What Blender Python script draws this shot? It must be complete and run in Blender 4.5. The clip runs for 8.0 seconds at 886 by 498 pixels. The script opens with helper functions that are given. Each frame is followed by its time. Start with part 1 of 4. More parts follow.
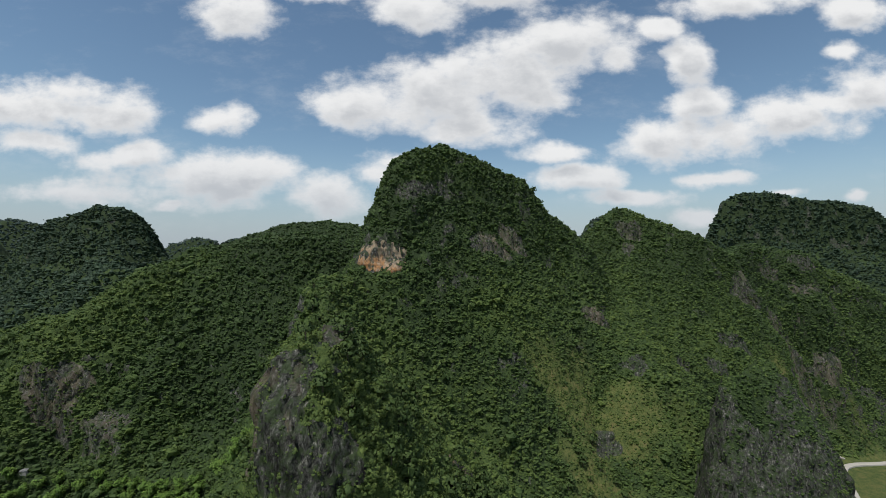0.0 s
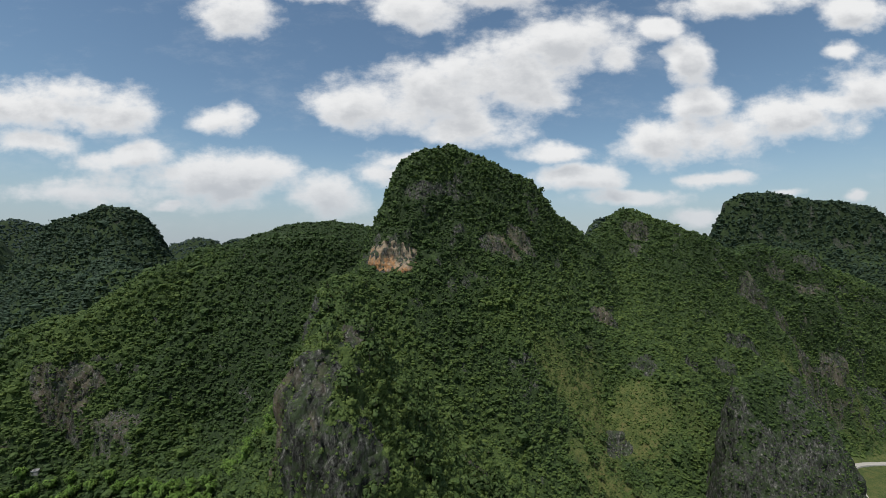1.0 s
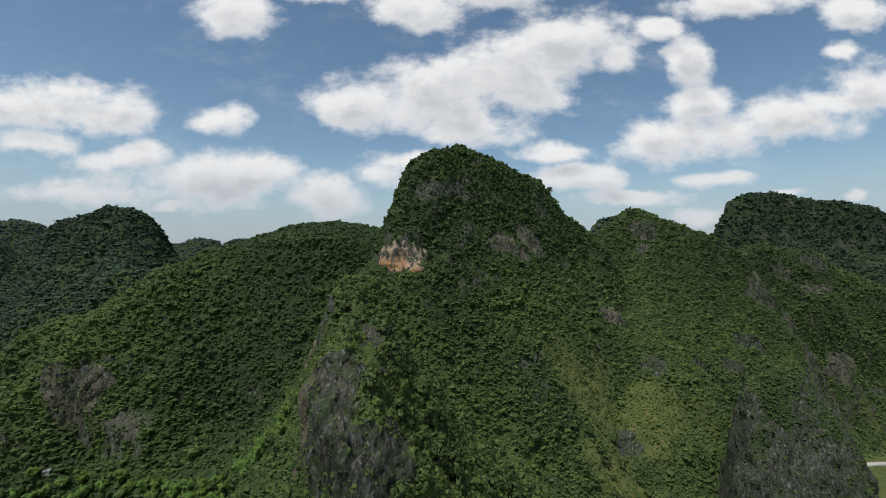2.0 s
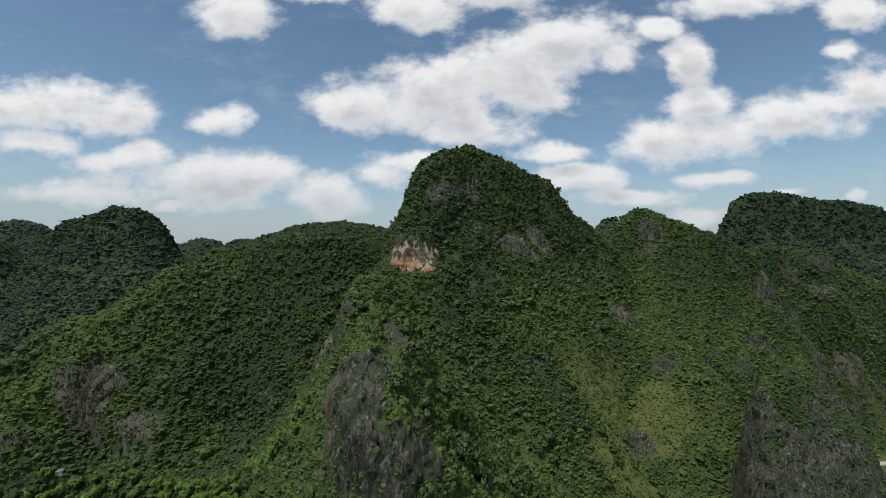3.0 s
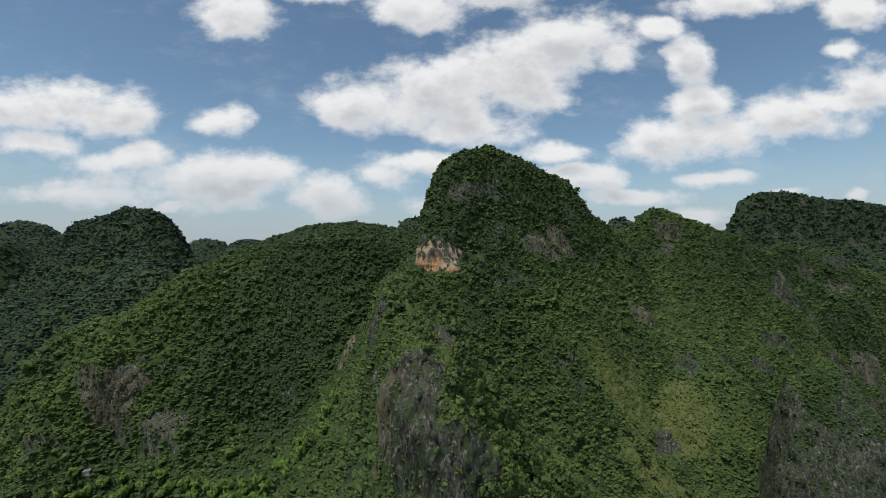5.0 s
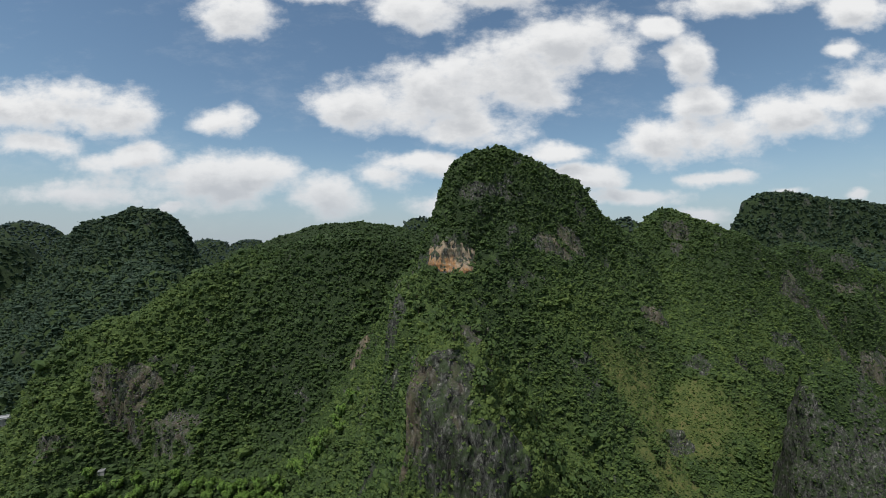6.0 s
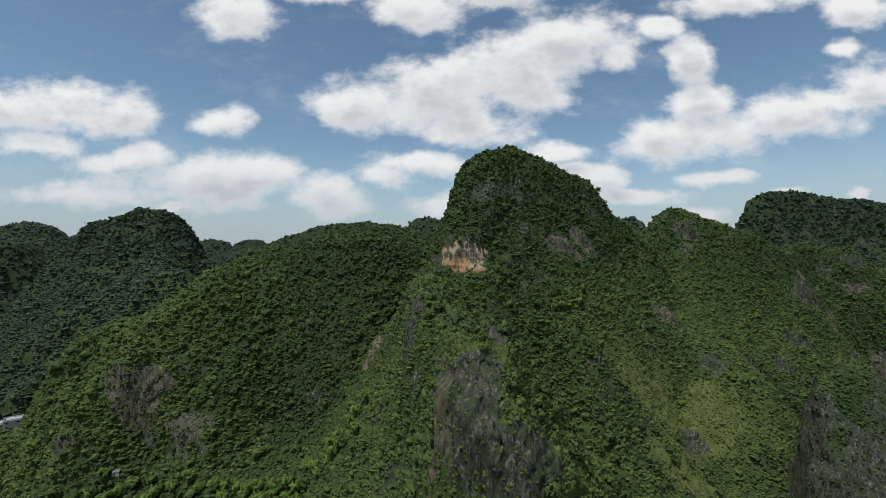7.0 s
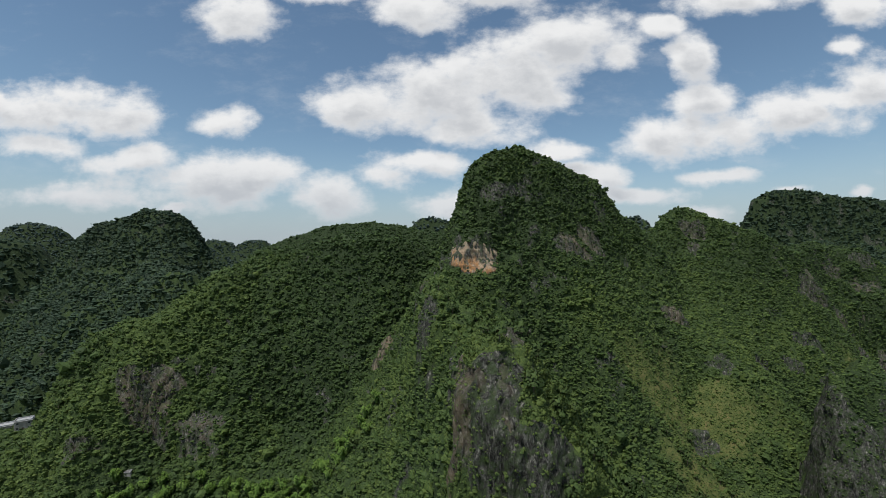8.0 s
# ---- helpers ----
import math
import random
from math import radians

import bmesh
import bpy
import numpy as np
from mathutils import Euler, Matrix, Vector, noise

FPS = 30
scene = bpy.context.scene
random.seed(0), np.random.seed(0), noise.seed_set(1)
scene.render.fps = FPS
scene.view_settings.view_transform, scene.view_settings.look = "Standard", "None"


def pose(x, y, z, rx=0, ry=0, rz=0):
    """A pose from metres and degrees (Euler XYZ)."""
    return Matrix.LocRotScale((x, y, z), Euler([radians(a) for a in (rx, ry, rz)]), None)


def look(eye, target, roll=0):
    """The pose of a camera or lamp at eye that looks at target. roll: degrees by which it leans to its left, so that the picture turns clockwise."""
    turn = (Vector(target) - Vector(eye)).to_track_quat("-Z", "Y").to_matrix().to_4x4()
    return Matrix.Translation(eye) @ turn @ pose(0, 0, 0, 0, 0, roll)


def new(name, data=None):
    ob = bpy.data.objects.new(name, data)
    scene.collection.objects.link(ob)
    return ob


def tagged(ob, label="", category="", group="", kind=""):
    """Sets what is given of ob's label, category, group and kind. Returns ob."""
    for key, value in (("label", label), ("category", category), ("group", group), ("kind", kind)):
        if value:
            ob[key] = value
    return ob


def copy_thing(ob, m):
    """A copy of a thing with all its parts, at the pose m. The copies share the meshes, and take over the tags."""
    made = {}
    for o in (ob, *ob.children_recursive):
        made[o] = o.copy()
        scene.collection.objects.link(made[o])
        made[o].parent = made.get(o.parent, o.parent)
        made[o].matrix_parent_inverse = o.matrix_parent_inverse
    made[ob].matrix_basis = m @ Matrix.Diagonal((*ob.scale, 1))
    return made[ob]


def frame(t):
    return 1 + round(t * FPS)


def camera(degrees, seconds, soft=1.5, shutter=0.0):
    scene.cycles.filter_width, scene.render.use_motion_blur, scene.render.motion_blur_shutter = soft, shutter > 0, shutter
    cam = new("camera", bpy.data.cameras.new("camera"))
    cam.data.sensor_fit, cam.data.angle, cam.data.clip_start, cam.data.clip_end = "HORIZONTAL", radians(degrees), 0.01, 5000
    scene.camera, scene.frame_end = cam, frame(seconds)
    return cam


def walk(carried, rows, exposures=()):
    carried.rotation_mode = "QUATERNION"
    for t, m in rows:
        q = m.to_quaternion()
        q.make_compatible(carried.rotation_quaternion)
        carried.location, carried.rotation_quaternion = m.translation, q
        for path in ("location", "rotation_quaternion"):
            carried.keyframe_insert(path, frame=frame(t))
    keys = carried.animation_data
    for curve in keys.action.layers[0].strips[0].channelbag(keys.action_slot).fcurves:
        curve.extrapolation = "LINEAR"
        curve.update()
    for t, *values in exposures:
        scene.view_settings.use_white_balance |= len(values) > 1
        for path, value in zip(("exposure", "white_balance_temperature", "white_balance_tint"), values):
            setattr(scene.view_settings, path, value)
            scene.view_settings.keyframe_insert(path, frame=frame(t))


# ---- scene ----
cam = camera(92.0, 8.0, soft=0.75)
METRES, EYE, TILT, LEAN, TURN = 50.0, 160.0, 0.0, 0.0, 0.0
ROWS = [
    (0.0, 0.0, 0.0, 0.0, 0.0, 0.0, -0.0),
    (0.5, -0.0566, -0.0031, 0.0006, -0.02, 0.01, 0.01),
    (1.0, -0.1142, -0.0066, 0.0014, -0.0, 0.01, 0.01),
    (1.5, -0.1739, -0.0092, 0.0017, -0.02, 0.01, 0.02),
    (3.0, -0.3619, -0.0183, 0.0034, -0.0, 0.01, 0.08),
    (3.5, -0.4259, -0.0213, 0.0038, 0.01, 0.02, 0.12),
    (4.0, -0.4911, -0.0245, 0.0042, 0.02, 0.02, 0.14),
    (4.5, -0.5575, -0.0276, 0.0048, 0.04, 0.02, 0.17),
    (6.0, -0.77, -0.0347, 0.0051, 0.11, 0.04, 0.21),
    (6.5, -0.8449, -0.0377, 0.0063, 0.14, 0.04, 0.24),
    (7.0, -0.9124, -0.0392, 0.0107, 0.19, 0.03, 0.3),
    (7.5, -0.9636, -0.0407, 0.0159, 0.3, 0.02, 0.36),
    (8.0, -0.9984, -0.0422, 0.0199, 0.42, -0.01, 0.47),
]
walk(cam, [(t, pose(0, 0, EYE, TILT, LEAN, TURN) @ pose(METRES * x, METRES * y, METRES * z, 90 + pitch, roll, yaw)) for t, x, y, z, yaw, pitch, roll in ROWS])


# ---- light ----
SUN_ELEV, SUN_AZ = 67.0, 222.0          # degrees above the horizon; clockwise from straight ahead (+y)
sun = new("sun", bpy.data.lights.new("sun", "SUN"))
sun.data.energy, sun.data.angle, sun.data.color = 4.1, radians(2.0), (1.0, 0.96, 0.90)
sun_from = Vector((math.cos(radians(SUN_ELEV)) * math.sin(radians(SUN_AZ)),
                   math.cos(radians(SUN_ELEV)) * math.cos(radians(SUN_AZ)), math.sin(radians(SUN_ELEV))))
sun.matrix_world = look(sun_from * 800, (0, 0, 0))
scene.view_settings.exposure = 0.0

world = bpy.data.worlds.new("sky")
scene.world = world
world.use_nodes = True
wt = world.node_tree
wt.nodes.clear()
sky = wt.nodes.new("ShaderNodeTexSky")
sky.sky_type, sky.sun_disc = "NISHITA", False
sky.sun_elevation, sky.sun_rotation = radians(SUN_ELEV), radians(SUN_AZ)
sky.air_density, sky.dust_density, sky.ozone_density = 1.0, 0.25, 1.0


def wnode(kind, op=None, *ins):
    n = wt.nodes.new("ShaderNode" + kind)
    if op:
        n.operation = op
    for socket, value in zip(n.inputs, ins):
        if isinstance(value, bpy.types.NodeSocket):
            wt.links.new(value, socket)
        elif value is not None:
            socket.default_value = value
    return n


way = wt.nodes.new("ShaderNodeTexCoord").outputs["Generated"]
split = wnode("SeparateXYZ", None, way)
ahead = wnode("Math", "MAXIMUM", split.outputs["Y"], 0.08).outputs[0]
place = wnode("CombineXYZ", None, wnode("Math", "DIVIDE", split.outputs["X"], ahead).outputs[0],
              wnode("Math", "DIVIDE", split.outputs["Z"], ahead).outputs[0], 0.0).outputs[0]


def sky_noise(where, scale, detail, roughness, stretch=(1, 1.5, 1)):
    n = wt.nodes.new("ShaderNodeTexNoise")
    n.inputs["Scale"].default_value, n.inputs["Detail"].default_value, n.inputs["Roughness"].default_value = scale, detail, roughness
    wt.links.new(wnode("VectorMath", "MULTIPLY", where, stretch).outputs[0], n.inputs["Vector"])
    return n


bend = wnode("VectorMath", "SUBTRACT", sky_noise(place, 4.0, 5.0, 0.6).outputs["Color"], (0.5, 0.5, 0.5)).outputs[0]
bent = wnode("VectorMath", "MULTIPLY_ADD", bend, (0.085, 0.06, 0.0), place).outputs[0]
above = wnode("VectorMath", "ADD", bent, (-0.012, 0.040, 0.0)).outputs[0]
fields = {}


def cloud(*lumps):
    """A cloud of soft lumps: middle (across, up) and half sizes, as slopes of the line of sight."""
    for key, where in (("here", bent), ("above", above)):
        for cx, cy, a, b in lumps:
            d = wnode("VectorMath", "MULTIPLY_ADD", where, (1 / a, 1 / b, 0.0), (-cx / a, -cy / b, 0.0))
            d = wnode("VectorMath", "LENGTH", d.outputs[0]).outputs["Value"]
            fields[key] = wnode("Math", "SMOOTH_MIN", fields[key], d, 0.25).outputs[0] if key in fields else d


cloud((-0.20, 0.335, 0.14, 0.055), (-0.03, 0.35, 0.20, 0.095), (0.13, 0.41, 0.21, 0.11), (0.28, 0.49, 0.17, 0.085), (0.41, 0.45, 0.07, 0.055), (0.05, 0.28, 0.15, 0.05))
cloud((-0.48, 0.55, 0.115, 0.07), (-0.06, 0.57, 0.14, 0.06), (0.08, 0.60, 0.20, 0.05), (-0.30, 0.60, 0.10, 0.03))
cloud((0.67, 0.58, 0.20, 0.04), (0.98, 0.55, 0.10, 0.04), (0.50, 0.515, 0.05, 0.03), (0.57, 0.43, 0.06, 0.065), (0.93, 0.46, 0.05, 0.03))
cloud((0.50, 0.25, 0.12, 0.07), (0.66, 0.27, 0.17, 0.065), (0.84, 0.31, 0.17, 0.055), (1.00, 0.38, 0.16, 0.075), (0.60, 0.33, 0.10, 0.05), (0.92, 0.34, 0.12, 0.05))
cloud((-0.95, 0.335, 0.22, 0.075), (-0.78, 0.310, 0.15, 0.055), (-0.88, 0.37, 0.10, 0.045), (-0.94, 0.255, 0.14, 0.035), (-1.05, 0.36, 0.08, 0.04))
cloud((-0.515, 0.30, 0.085, 0.045))
cloud((-0.73, 0.215, 0.13, 0.035), (-0.58, 0.17, 0.24, 0.065), (-0.48, 0.14, 0.13, 0.06), (-0.88, 0.135, 0.16, 0.038), (-0.65, 0.11, 0.04, 0.015), (-0.45, 0.19, 0.09, 0.025))
cloud((-0.26, 0.13, 0.11, 0.055), (-0.15, 0.17, 0.09, 0.04), (-0.05, 0.20, 0.14, 0.04), (0.0, 0.10, 0.10, 0.04))
cloud((0.30, 0.165, 0.17, 0.035), (0.43, 0.12, 0.13, 0.025), (0.64, 0.16, 0.11, 0.020), (0.60, 0.08, 0.07, 0.025), (0.97, 0.125, 0.035, 0.015), (0.25, 0.22, 0.10, 0.03), (0.80, 0.13, 0.06, 0.012))

fine = sky_noise(place, 6.0, 10.0, 0.60)
fine_above = sky_noise(wnode("VectorMath", "ADD", place, (-0.012, 0.040, 0.0)).outputs[0], 6.0, 6.0, 0.60)
wisps = sky_noise(place, 3.2, 8.0, 0.68, (1, 2.2, 1))


def density(grain, lumps):
    return wnode("Math", "MULTIPLY_ADD", grain.outputs["Fac"], 2.3, wnode("Math", "MULTIPLY_ADD", lumps, -0.90, -0.13).outputs[0]).outputs[0]


edge = density(fine, fields["here"])
front = wnode("Math", "GREATER_THAN", split.outputs["Y"], 0.09).outputs[0]
other = wnode("Math", "MULTIPLY_ADD", sky_noise(way, 3.0, 7.0, 0.6, (1, 1, 2)).outputs["Fac"], 3.0, -1.3).outputs[0]
edge = wnode("Mix", None, front, None, other, edge).outputs[0]


def ramp(value, low, high):
    n = wt.nodes.new("ShaderNodeMapRange")
    n.interpolation_type = "SMOOTHSTEP"
    for socket, v in zip(n.inputs, (value, low, high)):
        if isinstance(v, bpy.types.NodeSocket):
            wt.links.new(v, socket)
        else:
            socket.default_value = v
    return n.outputs[0]


body_of_cloud = ramp(edge, 0.0, 0.66)
veil = wnode("Math", "MULTIPLY", ramp(wisps.outputs["Fac"], 0.50, 0.80), 0.22).outputs[0]
cover = wnode("Math", "MAXIMUM", body_of_cloud, veil).outputs[0]
under = ramp(density(fine_above, fields["above"]), 0.05, 0.95)
thick = wnode("Math", "MULTIPLY", under, ramp(edge, 0.1, 0.9)).outputs[0]
tone = wt.nodes.new("ShaderNodeMix")
tone.data_type = "RGBA"
tone.inputs["A"].default_value, tone.inputs["B"].default_value = (8.7, 8.75, 8.8, 1), (5.7, 5.9, 6.2, 1)
wt.links.new(thick, tone.inputs["Factor"])
low_air = ramp(split.outputs["Z"], 0.16, -0.02)
haze = wt.nodes.new("ShaderNodeMix")
haze.data_type = "RGBA"
haze.inputs["B"].default_value = (3.5, 4.25, 5.3, 1)
wt.links.new(wnode("Math", "MULTIPLY", low_air, 0.75).outputs[0], haze.inputs["Factor"])
clear = wnode("VectorMath", "MULTIPLY", sky.outputs[0], (0.97, 1.05, 1.02)).outputs[0]
wt.links.new(clear, haze.inputs["A"])
whole = wt.nodes.new("ShaderNodeMix")
whole.data_type = "RGBA"
wt.links.new(cover, whole.inputs["Factor"])
wt.links.new(haze.outputs["Result"], whole.inputs["A"])
wt.links.new(tone.outputs["Result"], whole.inputs["B"])
bg = wt.nodes.new("ShaderNodeBackground")
bg.inputs["Strength"].default_value = 0.097
wout = wt.nodes.new("ShaderNodeOutputWorld")
air = wt.nodes.new("ShaderNodeMix")
air.data_type = "RGBA"
air.inputs["B"].default_value = (3.8, 4.45, 5.15, 1)
wt.links.new(wnode("Math", "MULTIPLY", ramp(split.outputs["Z"], 0.24, 0.0), 0.50).outputs[0], air.inputs["Factor"])
wt.links.new(whole.outputs["Result"], air.inputs["A"])
wt.links.new(air.outputs["Result"], bg.inputs["Color"])
wt.links.new(bg.outputs[0], wout.inputs["Surface"])


# ---- noise and land form ----
def lattice(ix, iy, iz, seed):
    n = (ix * 374761393 + iy * 668265263 + iz * 1440662683 + seed * 982451653) & 0x7FFFFFFF
    n = ((n ^ (n >> 13)) * 1274126177) & 0x7FFFFFFF
    n = ((n ^ (n >> 16)) * 668265263) & 0x7FFFFFFF
    return ((n ^ (n >> 15)) & 0xFFFF) / 65535.0 * 2 - 1


def noise3(x, y, z, seed=0):
    """Smooth noise from -1 to 1 on arrays of places."""
    x, y, z = np.broadcast_arrays(x, y, z)
    fx, fy, fz = np.floor(x), np.floor(y), np.floor(z)
    ix, iy, iz = fx.astype(np.int64), fy.astype(np.int64), fz.astype(np.int64)
    u, v, w = x - fx, y - fy, z - fz
    u, v, w = u * u * (3 - 2 * u), v * v * (3 - 2 * v), w * w * (3 - 2 * w)
    total = 0.0
    for a in (0, 1):
        for b in (0, 1):
            for c in (0, 1):
                total = total + (u if a else 1 - u) * (v if b else 1 - v) * (w if c else 1 - w) * lattice(ix + a, iy + b, iz + c, seed)
    return total


def fbm(x, y, z, size, octaves=4, seed=0, gain=0.5):
    total, amp = 0.0, 1.0
    for i in range(octaves):
        total = total + amp * noise3(x / size + 17.3 * i, y / size, z / size, seed + i)
        size, amp = size / 2.1, amp * gain
    return total


def ridge(nodes, left, right=None):
    """A crest along nodes (x, y, z); left and right: (distance, drop) pairs of the flanks, seen along the crest."""
    return np.array(nodes, float), np.array(left, float), np.array(right or left, float)


def ridge_height(r, x, y):
    nodes, left, right = r
    best, zc, side = np.full(x.shape, 1e9), np.zeros(x.shape), np.zeros(x.shape)
    for a, b in zip(nodes[:-1], nodes[1:]):
        dx, dy = b[0] - a[0], b[1] - a[1]
        f = np.clip(((x - a[0]) * dx + (y - a[1]) * dy) / (dx * dx + dy * dy + 1e-9), 0, 1)
        px, py = x - a[0] - f * dx, y - a[1] - f * dy
        d = np.hypot(px, py)
        near = d < best
        best = np.where(near, d, best)
        zc = np.where(near, a[2] + f * (b[2] - a[2]), zc)
        side = np.where(near, (dx * py - dy * px) / (math.hypot(dx, dy) * (d + 1e-6)), side)

    def drop(p):
        slope = (p[-1][1] - p[-2][1]) / (p[-1][0] - p[-2][0])
        return np.interp(best, p[:, 0], p[:, 1]) + np.maximum(best - p[-1][0], 0) * slope

    w = np.clip(side * 0.75 + 0.5, 0, 1)
    w = w * w * (3 - 2 * w)
    return zc - (drop(left) * w + drop(right) * (1 - w))


FLANK = [(0, 0), (10, 6), (40, 50), (150, 200)]
DOME = [(0, 0), (30, 10), (120, 110), (260, 240)]
HILLS = {
    "peak": [
        ridge([(-43, 243, 166), (-41, 256, 190), (-33, 267, 220), (-18, 277, 227), (0, 291, 235), (29, 297, 221), (54, 305, 208), (71, 310, 190), (92, 312, 175), (112, 320, 161)],
              [(0, 0), (6, 5), (20, 45), (40, 90), (90, 150)],
              [(0, 0), (5, 5), (24, 55), (50, 97), (62, 117), (92, 156), (130, 205)]),
        ridge([(-16, 276, 218), (-26, 262, 196), (-35, 253, 173)],
              [(0, 0), (8, 3), (12, 7), (16, 23), (26, 30), (50, 66), (90, 128), (130, 185)]),
        ridge([(-45, 240, 152), (-57, 227, 151), (-54, 200, 146), (-49, 174, 143), (-41, 142, 134), (-38, 130, 134)],
              [(0, 0), (4, 2), (40, 52), (65, 76), (120, 120)],
              [(0, 0), (5, 3), (9, 9), (13, 26), (18, 46), (30, 80), (60, 110), (120, 140)]),
    ],
    "spur": [
        ridge([(-41, 142, 135), (-37, 122, 139), (-35, 112, 138), (-27, 100, 121), (-26, 96, 108), (-24, 86, 80), (-22, 60, 20)],
              [(0, 0), (4, 2), (40, 52), (65, 76), (120, 120)],
              [(0, 0), (5, 2), (8, 6), (10, 20), (12, 42), (15, 60), (20, 78), (32, 98), (60, 118), (120, 155)]),
    ],
    "right": [
        ridge([(118, 345, 172), (143, 361, 196), (178, 353, 184), (205, 351, 172), (228, 354, 162)],
              [(0, 0), (10, 5), (50, 50), (120, 120)],
              [(0, 0), (6, 5), (20, 35), (42, 70), (58, 98), (80, 160), (110, 215)]),
        ridge([(140, 345, 165), (122, 298, 116), (114, 258, 87), (98, 225, 54), (92, 190, 20)],
              [(0, 0), (15, 4), (40, 28), (80, 75), (120, 120)]),
    ],
    "crag": [
        ridge([(236, 352, 156), (258, 367, 165), (285, 384, 162), (322, 390, 155), (383, 388, 128), (460, 390, 92)],
              [(0, 0), (10, 5), (50, 50), (120, 120)],
              [(0, 0), (6, 5), (14, 34), (26, 60), (30, 98), (55, 140), (80, 165)]),
    ],
    "tower": [
        ridge([(139, 201, 97), (149, 205, 102), (162, 216, 104), (172, 222, 96), (180, 232, 72)],
              [(0, 0), (6, 6), (11, 36), (17, 70), (35, 120)],
              [(0, 0), (6, 4), (12, 16), (20, 32), (28, 56), (38, 90), (52, 130)]),
    ],
    "left": [
        ridge([(-70, 318, 163), (-100, 320, 170), (-140, 334, 168), (-180, 346, 163), (-215, 356, 155)],
              [(0, 0), (10, 6), (22, 26), (36, 53), (52, 80), (62, 94), (75, 116), (100, 130), (160, 155)],
              [(0, 0), (30, 8), (90, 60)]),
        ridge([(-60, 440, 178), (-100, 480, 188), (-142, 524, 196), (-216, 546, 191), (-280, 560, 168)],
              [(0, 0), (10, 5), (60, 40), (150, 130)]),
        ridge([(-190, 345, 158), (-186, 308, 140), (-188, 291, 114), (-194, 262, 84), (-194, 245, 58), (-195, 230, 38)],
              [(0, 0), (10, 3), (40, 30), (70, 60), (120, 110)]),
    ],
    "bluff": [
        ridge([(-198, 338, 155), (-215, 303, 150), (-244, 274, 126), (-271, 265, 111), (-283, 258, 92), (-300, 248, 50)],
              [(0, 0), (8, 3), (15, 13), (28, 32), (36, 55), (50, 75), (80, 105), (120, 140)],
              [(0, 0), (8, 4), (30, 35), (80, 95)]),
        ridge([(-298, 284, 74), (-322, 285, 46), (-360, 288, 42), (-400, 300, 20)],
              [(0, 0), (14, 3), (40, 30), (80, 80)]),
        ridge([(-262, 256, 84), (-252, 236, 60), (-244, 222, 53), (-240, 205, 25)],
              [(0, 0), (10, 3), (30, 22), (60, 50), (100, 90)], [(0, 0), (6, 4), (14, 28), (24, 60), (50, 115)]),
    ],
    "leftpeak": [
        ridge([(-520, 540, 175), (-487, 534, 195), (-450, 518, 201), (-415, 505, 216), (-362, 500, 206), (-350, 493, 182), (-334, 489, 155), (-322, 482, 130)],
              [(0, 0), (8, 5), (40, 60), (70, 100), (100, 155), (130, 210)]),
        ridge([(-360, 480, 180), (-346, 437, 146), (-294, 394, 143), (-290, 362, 100), (-285, 330, 58)],
              [(0, 0), (12, 4), (60, 50), (120, 110)], [(0, 0), (12, 8), (30, 30), (60, 62), (120, 120)]),
        ridge([(-352, 442, 143), (-390, 408, 114), (-415, 382, 84), (-430, 355, 45)],
              [(0, 0), (12, 4), (50, 40), (120, 110)]),
    ],
    "bigright": [
        ridge([(520, 780, 252), (545, 782, 264), (600, 785, 262), (680, 790, 250), (781, 790, 238), (860, 800, 200)],
              [(0, 0), (10, 6), (40, 90), (110, 170), (200, 250)]),
    ],
    "saddlehill": [ridge([(250, 700, 212), (262, 700, 212)], FLANK)],
    "backhill": [ridge([(-88, 700, 212), (-70, 705, 215), (-40, 715, 205)], FLANK)],
    "leftdome": [ridge([(-740, 620, 172), (-665, 600, 182)], [(0, 0), (30, 10), (70, 70), (130, 170)])],
    "fardome": [
        ridge([(-1640, 1580, 258), (-1590, 1580, 270), (-1540, 1600, 258)], DOME),
        ridge([(-1400, 1640, 240), (-1340, 1640, 246)], DOME)],
    "farpair": [
        ridge([(-1110, 1800, 185), (-1030, 1800, 205), (-1000, 1810, 200)], DOME),
        ridge([(-900, 1830, 200), (-850, 1830, 204)], DOME)],
}

# cliffs: x, y, uphill heading (degrees from +x), half width, reach, height, rust
CLIFFS = [
    (33, 273, 95, 9, 4, 8, 0.3), (46, 282, 95, 8, 3.5, 7, 0.2), (99, 279, 85, 8, 6, 7, 0.2),
    (-87, 254, 50, 10, 9, 16, 0.7), (-57, 172, 10, 9, 6, 9, 0.0), (-61, 206, 10, 10, 7, 12, 0.1), (-221, 245, 85, 22, 9, 18, 0.2), (-193, 241, 80, 14, 8, 12, 0.1),
]
CRAGS = [
    (-246, 226, 95, 8, 7, 11, 0.1), (208, 306, 90, 12, 4.5, 8, 0.0), (188, 295, 90, 7, 4, 6, 0.0), (244, 336, 90, 14, 8, 16, 0.1),
    (152, 348, 85, 8, 6, 9, 0.1), (114, 258, 80, 8, 5, 5, 0.0), (88, 219, 70, 6, 4, 4, 0.1), (295, 341, 92, 42, 8, 12, 0.15), (4, 160, 120, 8, 6, 9, 0.4),
]


